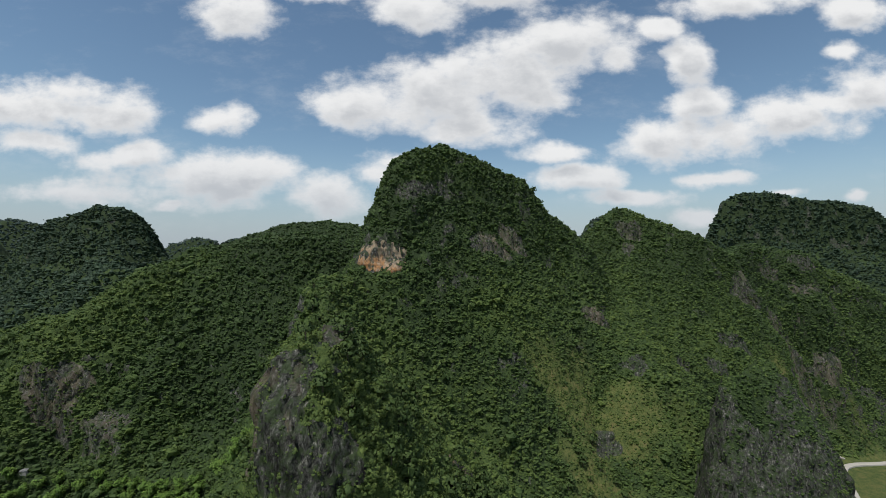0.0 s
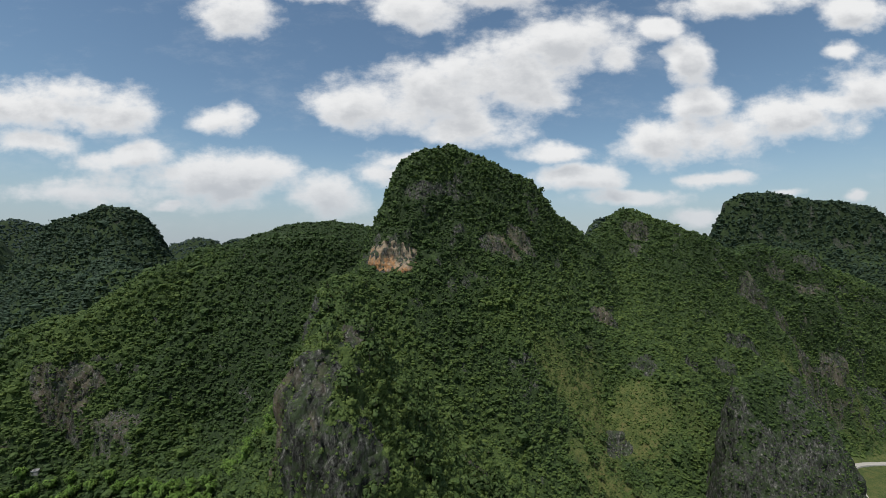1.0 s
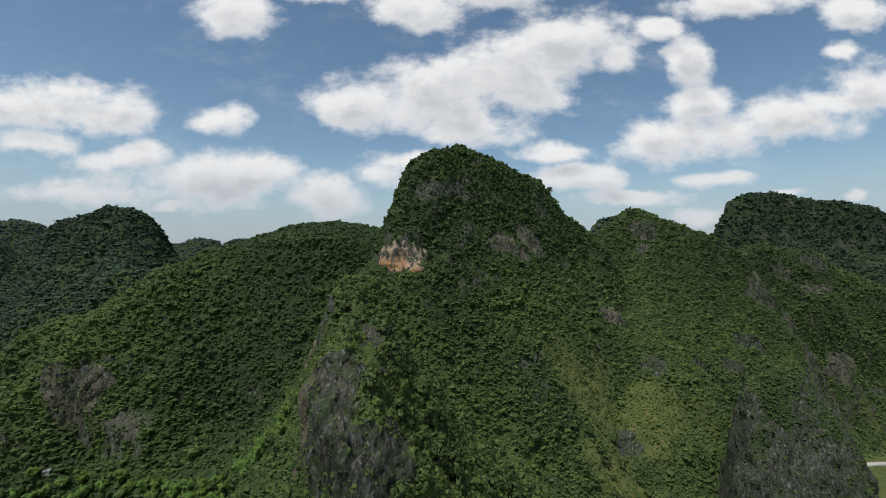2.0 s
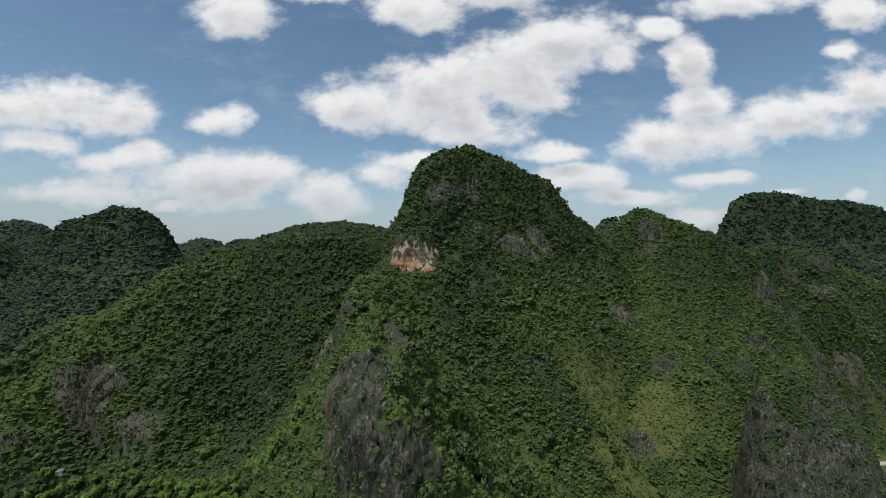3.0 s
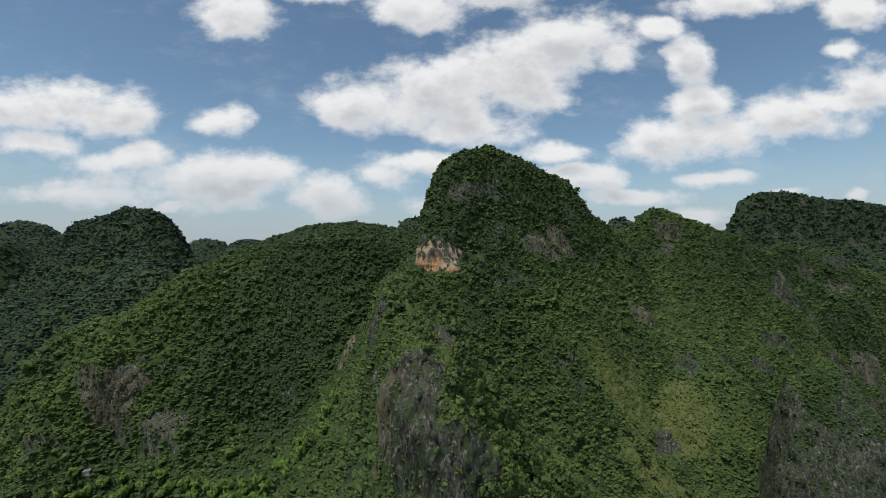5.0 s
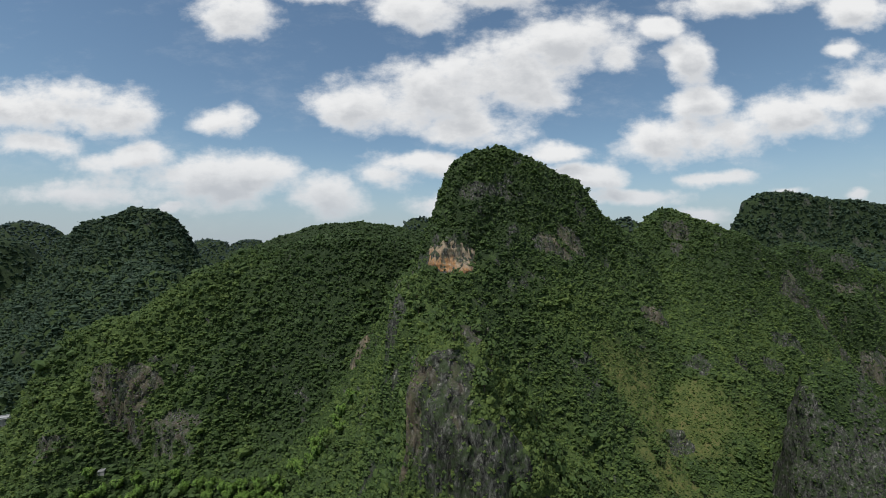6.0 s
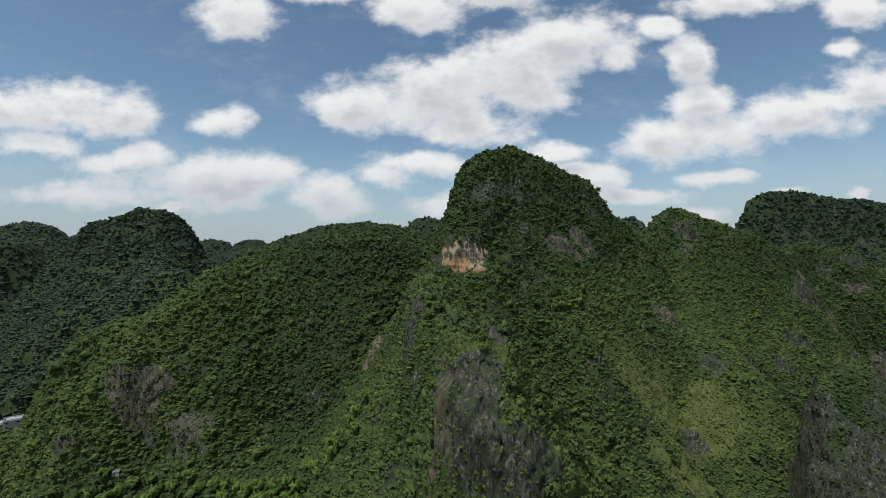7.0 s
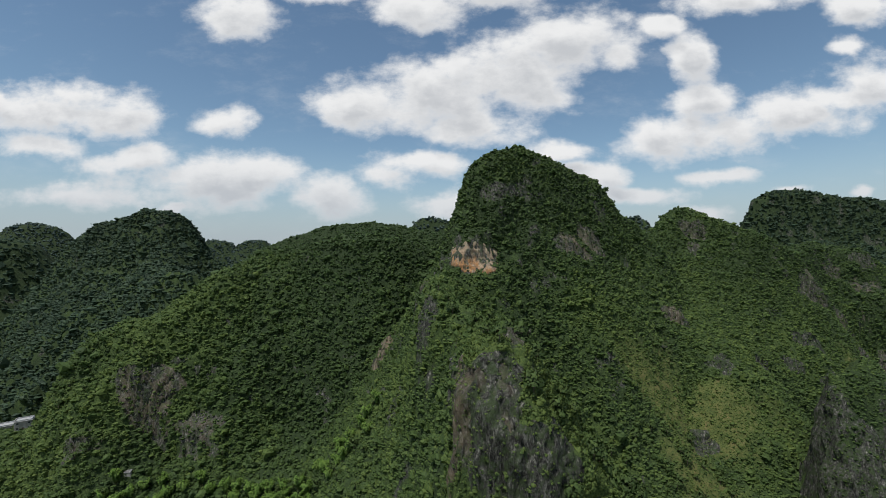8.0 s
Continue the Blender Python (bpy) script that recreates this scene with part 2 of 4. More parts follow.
# bare faces: x, y, z, heading out of the rock (degrees from +x), width, height, rust
FACES = {
    "pale cream and orange overhanging limestone scar": (-35, 239, 156, 268, 28, 16, 1.0),
    "rust-stained limestone face in the woods": (-86, 254, 81, 292, 15, 19, 0.9),
    "grey pitted limestone on the crest of the spur": (-37, 109, 124, 250, 15, 22, 0.1),
    "grey broken rock low on the spur": (-23, 96, 110, 285, 11, 15, 0.0),
    "pale streaked limestone face above meadow": (315, 345, 66, 265, 26, 24, 0.3),
    "grey limestone cliff band among trees": (-224, 247, 82, 270, 32, 21, 0.0),
    "low grey limestone step among trees": (-194, 243, 60, 272, 26, 12, 0.0),
    "small dark limestone outcrop on wooded knob": (-250, 226, 57, 270, 13, 11, 0.0),
    "grey limestone band below the summit": (24, 272, 163, 275, 22, 13, 0.1),
    "grey streaked rock high on the peak": (-20, 256, 196, 262, 20, 14, 0.0),
    "short limestone ledge with pale streaks": (101, 280, 119, 270, 16, 6, 0.2),
    "grey outcrop at the edge of the meadow": (88, 220, 54, 270, 15, 9, 0.0),
    "grey rocks above the meadow": (117, 262, 90, 265, 15, 9, 0.0),
    "small grey cliff on the knoll": (147, 341, 161, 265, 10, 9, 0.0),
    "grey limestone hollow streaked with brown": (-9, 182, 66, 285, 15, 20, 0.25),
}


def bare_face(x, y, z):
    """How far a place belongs to one of the bare faces, from 0 to 1."""
    total = np.zeros(x.shape)
    for cx, cy, cz, heading, width, height, rust in FACES.values():
        ux, uy = math.cos(radians(heading)), math.sin(radians(heading))
        d, s = (x - cx) * ux + (y - cy) * uy, (y - cy) * ux - (x - cx) * uy
        off = np.hypot(s / (width * 0.5), (z - cz) / (height * 0.5)) + 0.25 * noise3(x / 4.0, y / 4.0, z / 4.0, 37)
        total = np.maximum(total, np.clip((1.1 - off) * 4, 0, 1) * (np.abs(d) < 12))
    return total


def bare_rust(x, y, z):
    """Where the rock is too steep and fresh for shrubs."""
    total = np.zeros(x.shape)
    for cx, cy, cz, heading, width, height, rust in FACES.values():
        if rust > 0.5:
            total = np.maximum(total, np.exp(-4 * np.maximum(np.hypot((x - cx) / (width * 0.5), (z - cz) / (height * 0.5)) - 0.9, 0)) * (np.abs(y - cy) < 14))
    return total


# knolls and hollows on the flanks: x, y, height, radius
SWELLS = [
    (52, 236, -9.0, 28), (128, 215, 12.0, 12), (-233, 268, -9.0, 28), (-89, 227, -9.0, 18), (-428, 453, -9.0, 28),
    (180, 305, -8.9, 28), (319, 351, 10.0, 28), (9, 239, -9.0, 28), (-26, 238, 11.2, 12), (-136, 286, 11.0, 28),
    (-207, 236, -6.9, 28), (100, 279, 8.0, 28), (146, 316, -9.0, 28), (-244, 224, 5.6, 12), (-99, 239, -9.0, 28),
    (-203, 277, -9.0, 18), (-259, 250, -9.0, 12), (-429, 486, -9.0, 28), (-476, 503, -8.9, 12), (25, 194, 7.1, 12),
    (65, 215, -8.3, 28), (-84, 291, 6.4, 28), (133, 236, 7.3, 18), (-357, 475, -5.4, 12), (319, 351, 8.8, 12),
]


ROAD = [(252, 240), (258, 262), (268, 280), (278, 294), (284, 303), (292, 310), (306, 315), (330, 318), (370, 326), (430, 330)]


def road_near(x, y, reach=12.0, fade=6.0):
    """One along the lane and its verges, falling to nothing at the reach."""
    d = np.full(x.shape, 99.0)
    for (ax, ay), (bx, by) in zip(ROAD, ROAD[1:]):
        f = np.clip(((x - ax) * (bx - ax) + (y - ay) * (by - ay)) / ((bx - ax) ** 2 + (by - ay) ** 2), 0, 1)
        d = np.minimum(d, np.hypot(x - ax - f * (bx - ax), y - ay - f * (by - ay)))
    return np.clip((reach - d) / fade, 0, 1)


def ground_height(x, y):
    return 1.5 * noise3(x / 90.0, y / 90.0, 0.5, 3)


def land(x, y, own):
    """Height of the land, and where the hill called own is the highest."""
    x, y = np.asarray(x, float), np.asarray(y, float)
    wx = x + 5.0 * fbm(x, y, 0.0, 45.0, 2, 11)
    wy = y + 5.0 * fbm(x, y, 9.0, 45.0, 2, 12)
    k, total, mine, rest = 5.0, np.zeros(x.shape), -1e9 * np.ones(x.shape), -1e9 * np.ones(x.shape)
    for name, ridges in HILLS.items():
        for r in ridges:
            low, high = r[0].min(0), r[0].max(0)
            if wx.min() > high[0] + 300 or wx.max() < low[0] - 300 or wy.min() > high[1] + 300 or wy.max() < low[1] - 300:
                continue
            h = ridge_height(r, wx, wy)
            total = total + np.exp(np.clip(h, -200, 400) / k - 10)
            if name == own:
                mine = np.maximum(mine, h)
            else:
                rest = np.maximum(rest, h)
    swell = sum(h * np.exp(-((x - cx) ** 2 + (y - cy) ** 2) / (r * r)) for cx, cy, h, r in SWELLS)
    return k * (np.log(total + 1e-30) + 10) + swell, mine > rest - 6.0


def rough(x, y, h):
    """Fine land form: gullies, knobs and the steps of the cliffs."""
    h = h + 1.5 * fbm(x, y, 0.0, 26.0, 4, 21) - 2.2 * np.abs(fbm(x, y, 4.0, 38.0, 3, 27)) - 1.2
    for cx, cy, heading, width, reach, height, rust in CLIFFS + CRAGS:
        ux, uy = math.cos(radians(heading)), math.sin(radians(heading))
        d = (x - cx) * ux + (y - cy) * uy + 1.2 * noise3(x / 6, y / 6, 0.0, 31)
        s = (y - cy) * ux - (x - cx) * uy
        w = np.clip(1.6 - np.abs(s) / width * 1.3, 0, 1)
        h = h + w * height * 0.5 * (np.tanh(d / 0.9) - np.clip(d / reach, -1, 1)) * (np.abs(d) < reach * 1.6)
    h = h * (1 - 0.85 * road_near(x, y, 34.0, 22.0))
    return h


def rust_at(x, y):
    total = np.zeros(x.shape)
    for cx, cy, heading, width, reach, height, rust in CLIFFS + CRAGS:
        total = np.maximum(total, rust * np.clip(1.5 - np.hypot(x - cx, y - cy) / width, 0, 1))
    return np.maximum(total, 0.6 * np.clip(1.5 - np.hypot((x + 48) / 3.6, (y - 113) / 9), 0, 1))


def mesh_object(name, verts, faces, mat, smooth=False):
    me = bpy.data.meshes.new(name)
    verts, faces = np.asarray(verts, np.float32), np.asarray(faces, np.int32)
    n, k = faces.shape
    me.vertices.add(len(verts))
    me.vertices.foreach_set("co", verts.ravel())
    me.loops.add(n * k)
    me.loops.foreach_set("vertex_index", faces.ravel())
    me.polygons.add(n)
    me.polygons.foreach_set("loop_start", np.arange(0, n * k, k, dtype=np.int32))
    me.polygons.foreach_set("use_smooth", np.broadcast_to(np.asarray(smooth, bool), (n,)).copy())
    me.update(calc_edges=True)
    me.materials.append(mat)
    return new(name, me)


# ---- materials ----
class Nodes:
    """Short hand for a node material."""

    def __init__(self, name):
        self.mat = bpy.data.materials.new(name)
        self.mat.use_nodes = True
        self.tree = self.mat.node_tree
        self.bsdf = self.tree.nodes["Principled BSDF"]
        self.where = self.tree.nodes.new("ShaderNodeTexCoord").outputs["Object"]

    def put(self, socket, value):
        if isinstance(value, bpy.types.NodeSocket):
            self.tree.links.new(value, socket)
        else:
            socket.default_value = value

    def noise(self, size, detail=4, rough_value=0.55, stretch=(1, 1, 1)):
        m = self.tree.nodes.new("ShaderNodeMapping")
        m.inputs["Scale"].default_value = stretch
        self.tree.links.new(self.where, m.inputs["Vector"])
        n = self.tree.nodes.new("ShaderNodeTexNoise")
        n.inputs["Scale"].default_value, n.inputs["Detail"].default_value, n.inputs["Roughness"].default_value = 1 / size, detail, rough_value
        self.tree.links.new(m.outputs[0], n.inputs["Vector"])
        return n.outputs["Fac"]

    def ramp(self, value, *stops):
        n = self.tree.nodes.new("ShaderNodeValToRGB")
        while len(n.color_ramp.elements) < len(stops):
            n.color_ramp.elements.new(0.5)
        for e, (at, col) in zip(n.color_ramp.elements, stops):
            e.position, e.color = at, (*col, 1)
        self.put(n.inputs[0], value)
        return n.outputs[0]

    def mix(self, f, a, b, blend="MIX"):
        n = self.tree.nodes.new("ShaderNodeMix")
        n.data_type, n.blend_type = "RGBA", blend
        for key, v in (("Factor", f), ("A", a), ("B", b)):
            self.put(n.inputs[key], (*v, 1) if isinstance(v, tuple) else v)
        return n.outputs["Result"]

    def math(self, op, a, b=0.0, c=0.0):
        n = self.tree.nodes.new("ShaderNodeMath")
        n.operation = op
        for socket, v in zip(n.inputs, (a, b, c)):
            self.put(socket, v)
        return n.outputs[0]

    def attr(self, name):
        n = self.tree.nodes.new("ShaderNodeAttribute")
        n.attribute_name = name
        return n.outputs["Fac"]

    def island(self):
        return self.tree.nodes.new("ShaderNodeNewGeometry").outputs["Random Per Island"]

    def done(self, col, roughness=0.8, bump=None, strength=0.5, distance=0.3, specular=0.3):
        self.put(self.bsdf.inputs["Base Color"], col)
        self.put(self.bsdf.inputs["Roughness"], roughness)
        self.bsdf.inputs["Specular IOR Level"].default_value = specular
        if bump is not None:
            b = self.tree.nodes.new("ShaderNodeBump")
            b.inputs["Strength"].default_value, b.inputs["Distance"].default_value = strength, distance
            self.put(b.inputs["Height"], bump)
            self.tree.links.new(b.outputs[0], self.bsdf.inputs["Normal"])
        return self.mat


def leaf_material(name, dark, mid, bright, through_light=0.25, grain=0.5):
    m = Nodes(name)
    value = m.math("ADD", m.math("MULTIPLY", m.island(), 0.34), m.math("MULTIPLY", m.attr("tint"), 0.65))
    fine = m.noise(grain, 4, 0.7)
    value = m.math("ADD", value, m.math("MULTIPLY", m.math("SUBTRACT", fine, 0.5), 2.0))
    col = m.ramp(m.math("SUBTRACT", value, 0.03), (0.0, dark), (0.5, mid), (1.0, bright))
    mat = m.done(col, 0.6, m.noise(grain * 1.3, 4, 0.7), 0.6, grain * 0.8, specular=0.2)
    t = m.tree.nodes.new("ShaderNodeBsdfTranslucent")
    m.tree.links.new(col, t.inputs["Color"])
    mixer = m.tree.nodes.new("ShaderNodeMixShader")
    mixer.inputs[0].default_value = through_light
    m.tree.links.new(m.bsdf.outputs[0], mixer.inputs[1])
    m.tree.links.new(t.outputs[0], mixer.inputs[2])
    m.tree.links.new(mixer.outputs[0], m.tree.nodes["Material Output"].inputs["Surface"])
    return mat


LEAF = leaf_material("leaves", (0.044, 0.074, 0.028), (0.068, 0.114, 0.033), (0.135, 0.185, 0.048), 0.35)
# Far leaves: the blue of distance haze is mixed into their colour.
HAZE_LEAF = leaf_material("haze_blue_leaves", (0.032, 0.056, 0.036), (0.050, 0.084, 0.048), (0.080, 0.118, 0.060), 0.3, 1.0)
# Farthest leaves: paler and bluer still, thicker haze put into the colour.
HAZE_PALE_LEAF = leaf_material("haze_pale_leaves", (0.060, 0.095, 0.085), (0.085, 0.115, 0.100), (0.110, 0.120, 0.110), 0.3, 2.0)
BAMBOO_LEAF = leaf_material("bamboo_leaves", (0.07, 0.14, 0.028), (0.125, 0.225, 0.045), (0.20, 0.30, 0.07), 0.4)


def hill_material():
    m = Nodes("limestone_and_soil")
    streak = m.noise(1.1, 8, 0.75, (1, 1, 0.28))
    pits = m.noise(0.9, 7, 0.7, (1, 1, 0.6))
    stone = m.ramp(streak, (0.36, (0.023, 0.024, 0.021)), (0.47, (0.058, 0.059, 0.053)), (0.57, (0.120, 0.121, 0.108)), (0.68, (0.36, 0.35, 0.30)))
    stone = m.mix(0.8, stone, m.ramp(pits, (0.36, (0.12, 0.12, 0.12)), (0.56, (1, 1, 1))), "MULTIPLY")
    cracks = m.math("ABSOLUTE", m.math("SUBTRACT", m.noise(2.0, 6, 0.65, (1, 1, 0.45)), 0.5))
    stone = m.mix(0.85, stone, m.ramp(cracks, (0.0, (0.10, 0.10, 0.10)), (0.05, (1, 1, 1))), "MULTIPLY")
    moss = m.ramp(m.noise(2.4, 7, 0.7), (0.46, (0, 0, 0)), (0.58, (1, 1, 1)))
    stone = m.mix(m.math("MULTIPLY", moss, 0.8), stone, (0.034, 0.054, 0.020))
    ochre = m.ramp(m.noise(3.0, 6, 0.6, (1, 1, 0.5)), (0.30, (0.10, 0.08, 0.06)), (0.48, (0.24, 0.18, 0.12)), (0.60, (0.30, 0.25, 0.18)), (0.72, (0.36, 0.20, 0.09)))
    wet = m.math("MULTIPLY", m.attr("rust"), m.ramp(m.noise(6.0, 5, 0.6, (1, 1, 0.35)), (0.42, (0.0, 0.0, 0.0)), (0.60, (1, 1, 1))))
    stone = m.mix(m.math("MINIMUM", m.math("MULTIPLY", wet, 1.3), 1.0), stone, ochre)
    drip = m.math("MULTIPLY", m.math("MINIMUM", m.math("MAXIMUM", m.math("SUBTRACT", m.attr("rust"), 1.0), 0.0), 1.0), m.ramp(m.noise(2.0, 6, 0.65, (1, 1, 0.3)), (0.40, (0, 0, 0)), (0.55, (1, 1, 1))))
    stone = m.mix(drip, stone, m.ramp(m.noise(1.0, 5, 0.7), (0.35, (0.15, 0.085, 0.045)), (0.65, (0.38, 0.20, 0.085))))
    leafy = m.math("ADD", m.math("MULTIPLY", m.attr("tint"), 0.5), m.math("MULTIPLY", m.math("SUBTRACT", m.noise(0.6, 5, 0.75), 0.25), 1.6))
    # Floor under the trees: dark soil tone, deepened to read as shade between crowns.
    grass = m.ramp(m.math("SUBTRACT", leafy, 0.2), (0.20, (0.018, 0.031, 0.012)), (0.45, (0.032, 0.053, 0.017)), (0.65, (0.052, 0.082, 0.022)), (0.85, (0.075, 0.104, 0.030)))
    meadow = m.ramp(m.math("ADD", m.math("MULTIPLY", m.noise(5.0, 5, 0.7), 0.5), m.math("MULTIPLY", m.noise(0.6, 5, 0.75), 0.5)), (0.40, (0.030, 0.048, 0.015)), (0.48, (0.066, 0.088, 0.025)), (0.55, (0.100, 0.108, 0.035)), (0.64, (0.145, 0.108, 0.055)))
    soil = m.mix(m.attr("meadow"), grass, meadow)
    f = m.math("ADD", m.attr("rock"), m.math("MULTIPLY", m.math("SUBTRACT", m.noise(3.5, 6, 0.7), 0.5), 1.6))
    bare = m.ramp(f, (0.42, (0, 0, 0)), (0.58, (1, 1, 1)))
    bump = m.math("ADD", m.noise(1.4, 8, 0.7, (1, 1, 0.45)), m.math("MULTIPLY", m.noise(0.6, 5, 0.7), 0.7))
    return m.done(m.mix(bare, soil, stone), 0.9, bump, 0.9, 0.7, 0.2)


HILL = hill_material()


# ---- land ----
MEADOW = [(94, 230, 32, 22), (80, 208, 28, 18), (318, 318, 60, 24), (280, 285, 40, 34)]


def meadow_at(x, y):
    total = np.zeros(x.shape)
    for cx, cy, a, b in MEADOW:
        d = np.hypot((x - cx) / a, (y - cy) / b) + 0.7 * fbm(x, y, 2.0, 22.0, 4, 41)
        total = np.maximum(total, np.clip((1.15 - d) * 1.8, 0, 1))
    return total


def set_normals(me, normals):
    """Leaves take the light of the crown they belong to."""
    me.attributes.new("custom_normal", "FLOAT_VECTOR", "POINT").data.foreach_set("vector", np.asarray(normals, np.float32).ravel())


def spread(me, name, values):
    me.attributes.new(name, "FLOAT", "POINT").data.foreach_set("value", np.asarray(values, np.float32))


LAND = {}


def canopy(x, y, z, cell, seed):
    """Round crowns packed over a surface: how high they swell (0 to 1), and a random value for each crown."""
    best, second, tone = np.full(x.shape, 9.0), np.full(x.shape, 9.0), np.zeros(x.shape)
    ix, iy, iz = (np.floor(v / cell).astype(np.int64) for v in (x, y, z))
    for a in (-1, 0, 1):
        for b in (-1, 0, 1):
            for c in (-1, 0, 1):
                jx, jy, jz = ix + a, iy + b, iz + c
                d = np.sqrt(((jx + 0.5 + 0.42 * lattice(jx, jy, jz, seed)) - x / cell) ** 2 + ((jy + 0.5 + 0.42 * lattice(jx, jy, jz, seed + 1)) - y / cell) ** 2
                            + ((jz + 0.5 + 0.42 * lattice(jx, jy, jz, seed + 2)) - z / cell) ** 2) + 0.16 * lattice(jx, jy, jz, seed + 3)
                near = d < best
                second = np.where(near, best, np.minimum(second, d))
                tone = np.where(near, lattice(jx, jy, jz, seed + 4), tone)
                best = np.where(near, d, best)
    return np.sqrt(np.clip((second - best) * 1.6, 0, 1)) * np.clip(1.25 - best * 0.8, 0, 1.2), tone


def sunlit_tint(x, y):
    """Where sunlight is put into the foliage tint: the lower right flank of the peak and the rib of the bluff."""
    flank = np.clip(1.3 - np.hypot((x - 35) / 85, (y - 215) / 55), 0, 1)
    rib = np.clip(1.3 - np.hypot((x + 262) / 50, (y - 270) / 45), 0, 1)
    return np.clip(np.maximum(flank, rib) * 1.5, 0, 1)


def cliff_zone(x, y):
    total = np.zeros(x.shape)
    for cx, cy, heading, width, reach, height, rust in CLIFFS + CRAGS:
        ux, uy = math.cos(radians(heading)), math.sin(radians(heading))
        d, s = (x - cx) * ux + (y - cy) * uy, (y - cy) * ux - (x - cx) * uy
        total = np.maximum(total, np.clip(2.2 - 1.6 * np.hypot(s / (width * 1.15), d / (reach * 0.75)), 0, 1))
    return total


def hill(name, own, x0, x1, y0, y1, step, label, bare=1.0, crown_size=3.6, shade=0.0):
    """One hill as a mesh of its own, cut out of the common land form where it stands highest. shade: shadow painted
    into the foliage tint; below zero it brightens.
    """
    nx, ny = int((x1 - x0) / step) + 1, int((y1 - y0) / step) + 1
    gx, gy = np.meshgrid(np.linspace(x0, x1, nx), np.linspace(y0, y1, ny))
    h, mine = land(gx, gy, own)
    h = rough(gx, gy, h)
    sx, sy = np.gradient(h, (x1 - x0) / (nx - 1), axis=1), np.gradient(h, (y1 - y0) / (ny - 1), axis=0)
    slope = np.hypot(sx, sy)
    lumps = fbm(gx, gy, h, 14.0, 4, 51)
    zone = cliff_zone(gx, gy) + (np.clip(lumps - 0.35, 0, 1) * 1.2)
    if own == "spur":
        zone = np.maximum(zone, np.clip(0.56 + 1.7 * lumps - np.clip((gx + 34) / 14, 0, 2) * np.clip((gy - 98) / 8, 0, 1), 0, 1))
    rock = np.clip((slope * bare - 1.25) / 0.8, 0, 1) * np.clip(zone + 0.35 * lumps, 0, 1)
    rock = np.maximum(rock, np.clip((slope - 1.1) * 1.5, 0, 1) * np.clip(cliff_zone(gx, gy) * 1.7 - 0.7 + 1.0 * lumps, 0, 1))
    if own == "tower":
        rock = np.clip((slope - 0.8) / 0.8, 0, 1) * np.clip(0.70 + 1.1 * lumps, 0, 1)
    if own == "crag":
        rock = np.maximum(rock, np.clip((slope - 0.9) / 0.8, 0, 1) * np.clip(0.35 + 1.1 * lumps, 0, 0.8))
    if own in ("crag", "bluff"):
        rock = rock * np.clip(0.72 + 1.3 * fbm(gx, gy, h, 9.0, 3, 57), 0, 1)
    green = meadow_at(gx, gy)
    rock = np.maximum(rock * (1 - 0.8 * green), bare_face(gx, gy, h))
    nz = 1 / np.sqrt(1 + slope ** 2)
    swell, tone = canopy(gx, gy, h, crown_size, 91)
    tone2 = noise3(gx / 1.7, gy / 1.7, h / 1.7, 191)
    push = rock * (1.8 * fbm(gx, gy, h * 0.45, 5.0, 3, 61) + 1.5 - 2.6 * np.abs(fbm(gx, gy, h * 0.4, 3.2, 3, 66)))
    push = push + (1 - rock) * (1 - 0.35 * green) * crown_size * (0.44 * swell + 0.10 * tone2)
    # Painted into the tint too: shade by hill, sunlit flanks, shade on the heights.
    tint = 0.48 + 0.22 * tone + 0.14 * tone2 + 0.32 * fbm(gx, gy, h, 45.0, 3, 81) + 0.50 * green - shade + 0.16 * sunlit_tint(gx, gy) - 0.30 * np.clip((h - 135 - 12 * lumps) / 35, 0, 1)
    jitter = np.random.default_rng(len(own) * 7 + nx).normal(0, 0.09, gx.shape) * min(crown_size, 5.0) * (1 - rock) * (1 - 0.5 * green)
    verge = road_near(gx, gy)
    push = (push + jitter) * (1 - verge)
    px, py, pz = gx - sx * nz * push, gy - sy * nz * push, h + nz * push * (0.3 + 0.7 * (1 - rock))
    keep = mine & (h > -2)
    cell = keep[:-1, :-1] | keep[1:, :-1] | keep[:-1, 1:] | keep[1:, 1:]
    j, i = np.nonzero(cell)
    a = j * nx + i
    faces = np.stack([a, a + 1, a + 1 + nx, a + nx], 1)
    used, inv = np.unique(faces, return_inverse=True)
    faces = inv.reshape(faces.shape)
    verts = np.stack([px.ravel(), py.ravel(), pz.ravel()], 1)[used]
    ob = mesh_object(name, verts, faces, HILL, True)
    spread(ob.data, "rock", rock.ravel()[used])
    spread(ob.data, "rust", rust_at(gx, gy).ravel()[used])
    spread(ob.data, "meadow", green.ravel()[used])
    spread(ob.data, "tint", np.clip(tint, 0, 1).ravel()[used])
    LAND[own] = (verts, faces, rock.ravel()[used], green.ravel()[used], sy.ravel()[used] * -nz.ravel()[used], np.clip(tint, 0, 1).ravel()[used])
    return tagged(ob, label, "hill", kind="structure")


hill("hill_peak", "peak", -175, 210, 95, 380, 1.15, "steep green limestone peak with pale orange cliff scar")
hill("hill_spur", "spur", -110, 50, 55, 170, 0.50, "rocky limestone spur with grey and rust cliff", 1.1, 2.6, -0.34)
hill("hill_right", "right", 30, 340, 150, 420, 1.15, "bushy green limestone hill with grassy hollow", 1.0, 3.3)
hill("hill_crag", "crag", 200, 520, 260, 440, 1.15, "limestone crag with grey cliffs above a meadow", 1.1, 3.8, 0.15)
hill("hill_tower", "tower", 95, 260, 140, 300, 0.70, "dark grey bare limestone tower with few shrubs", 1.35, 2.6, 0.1)
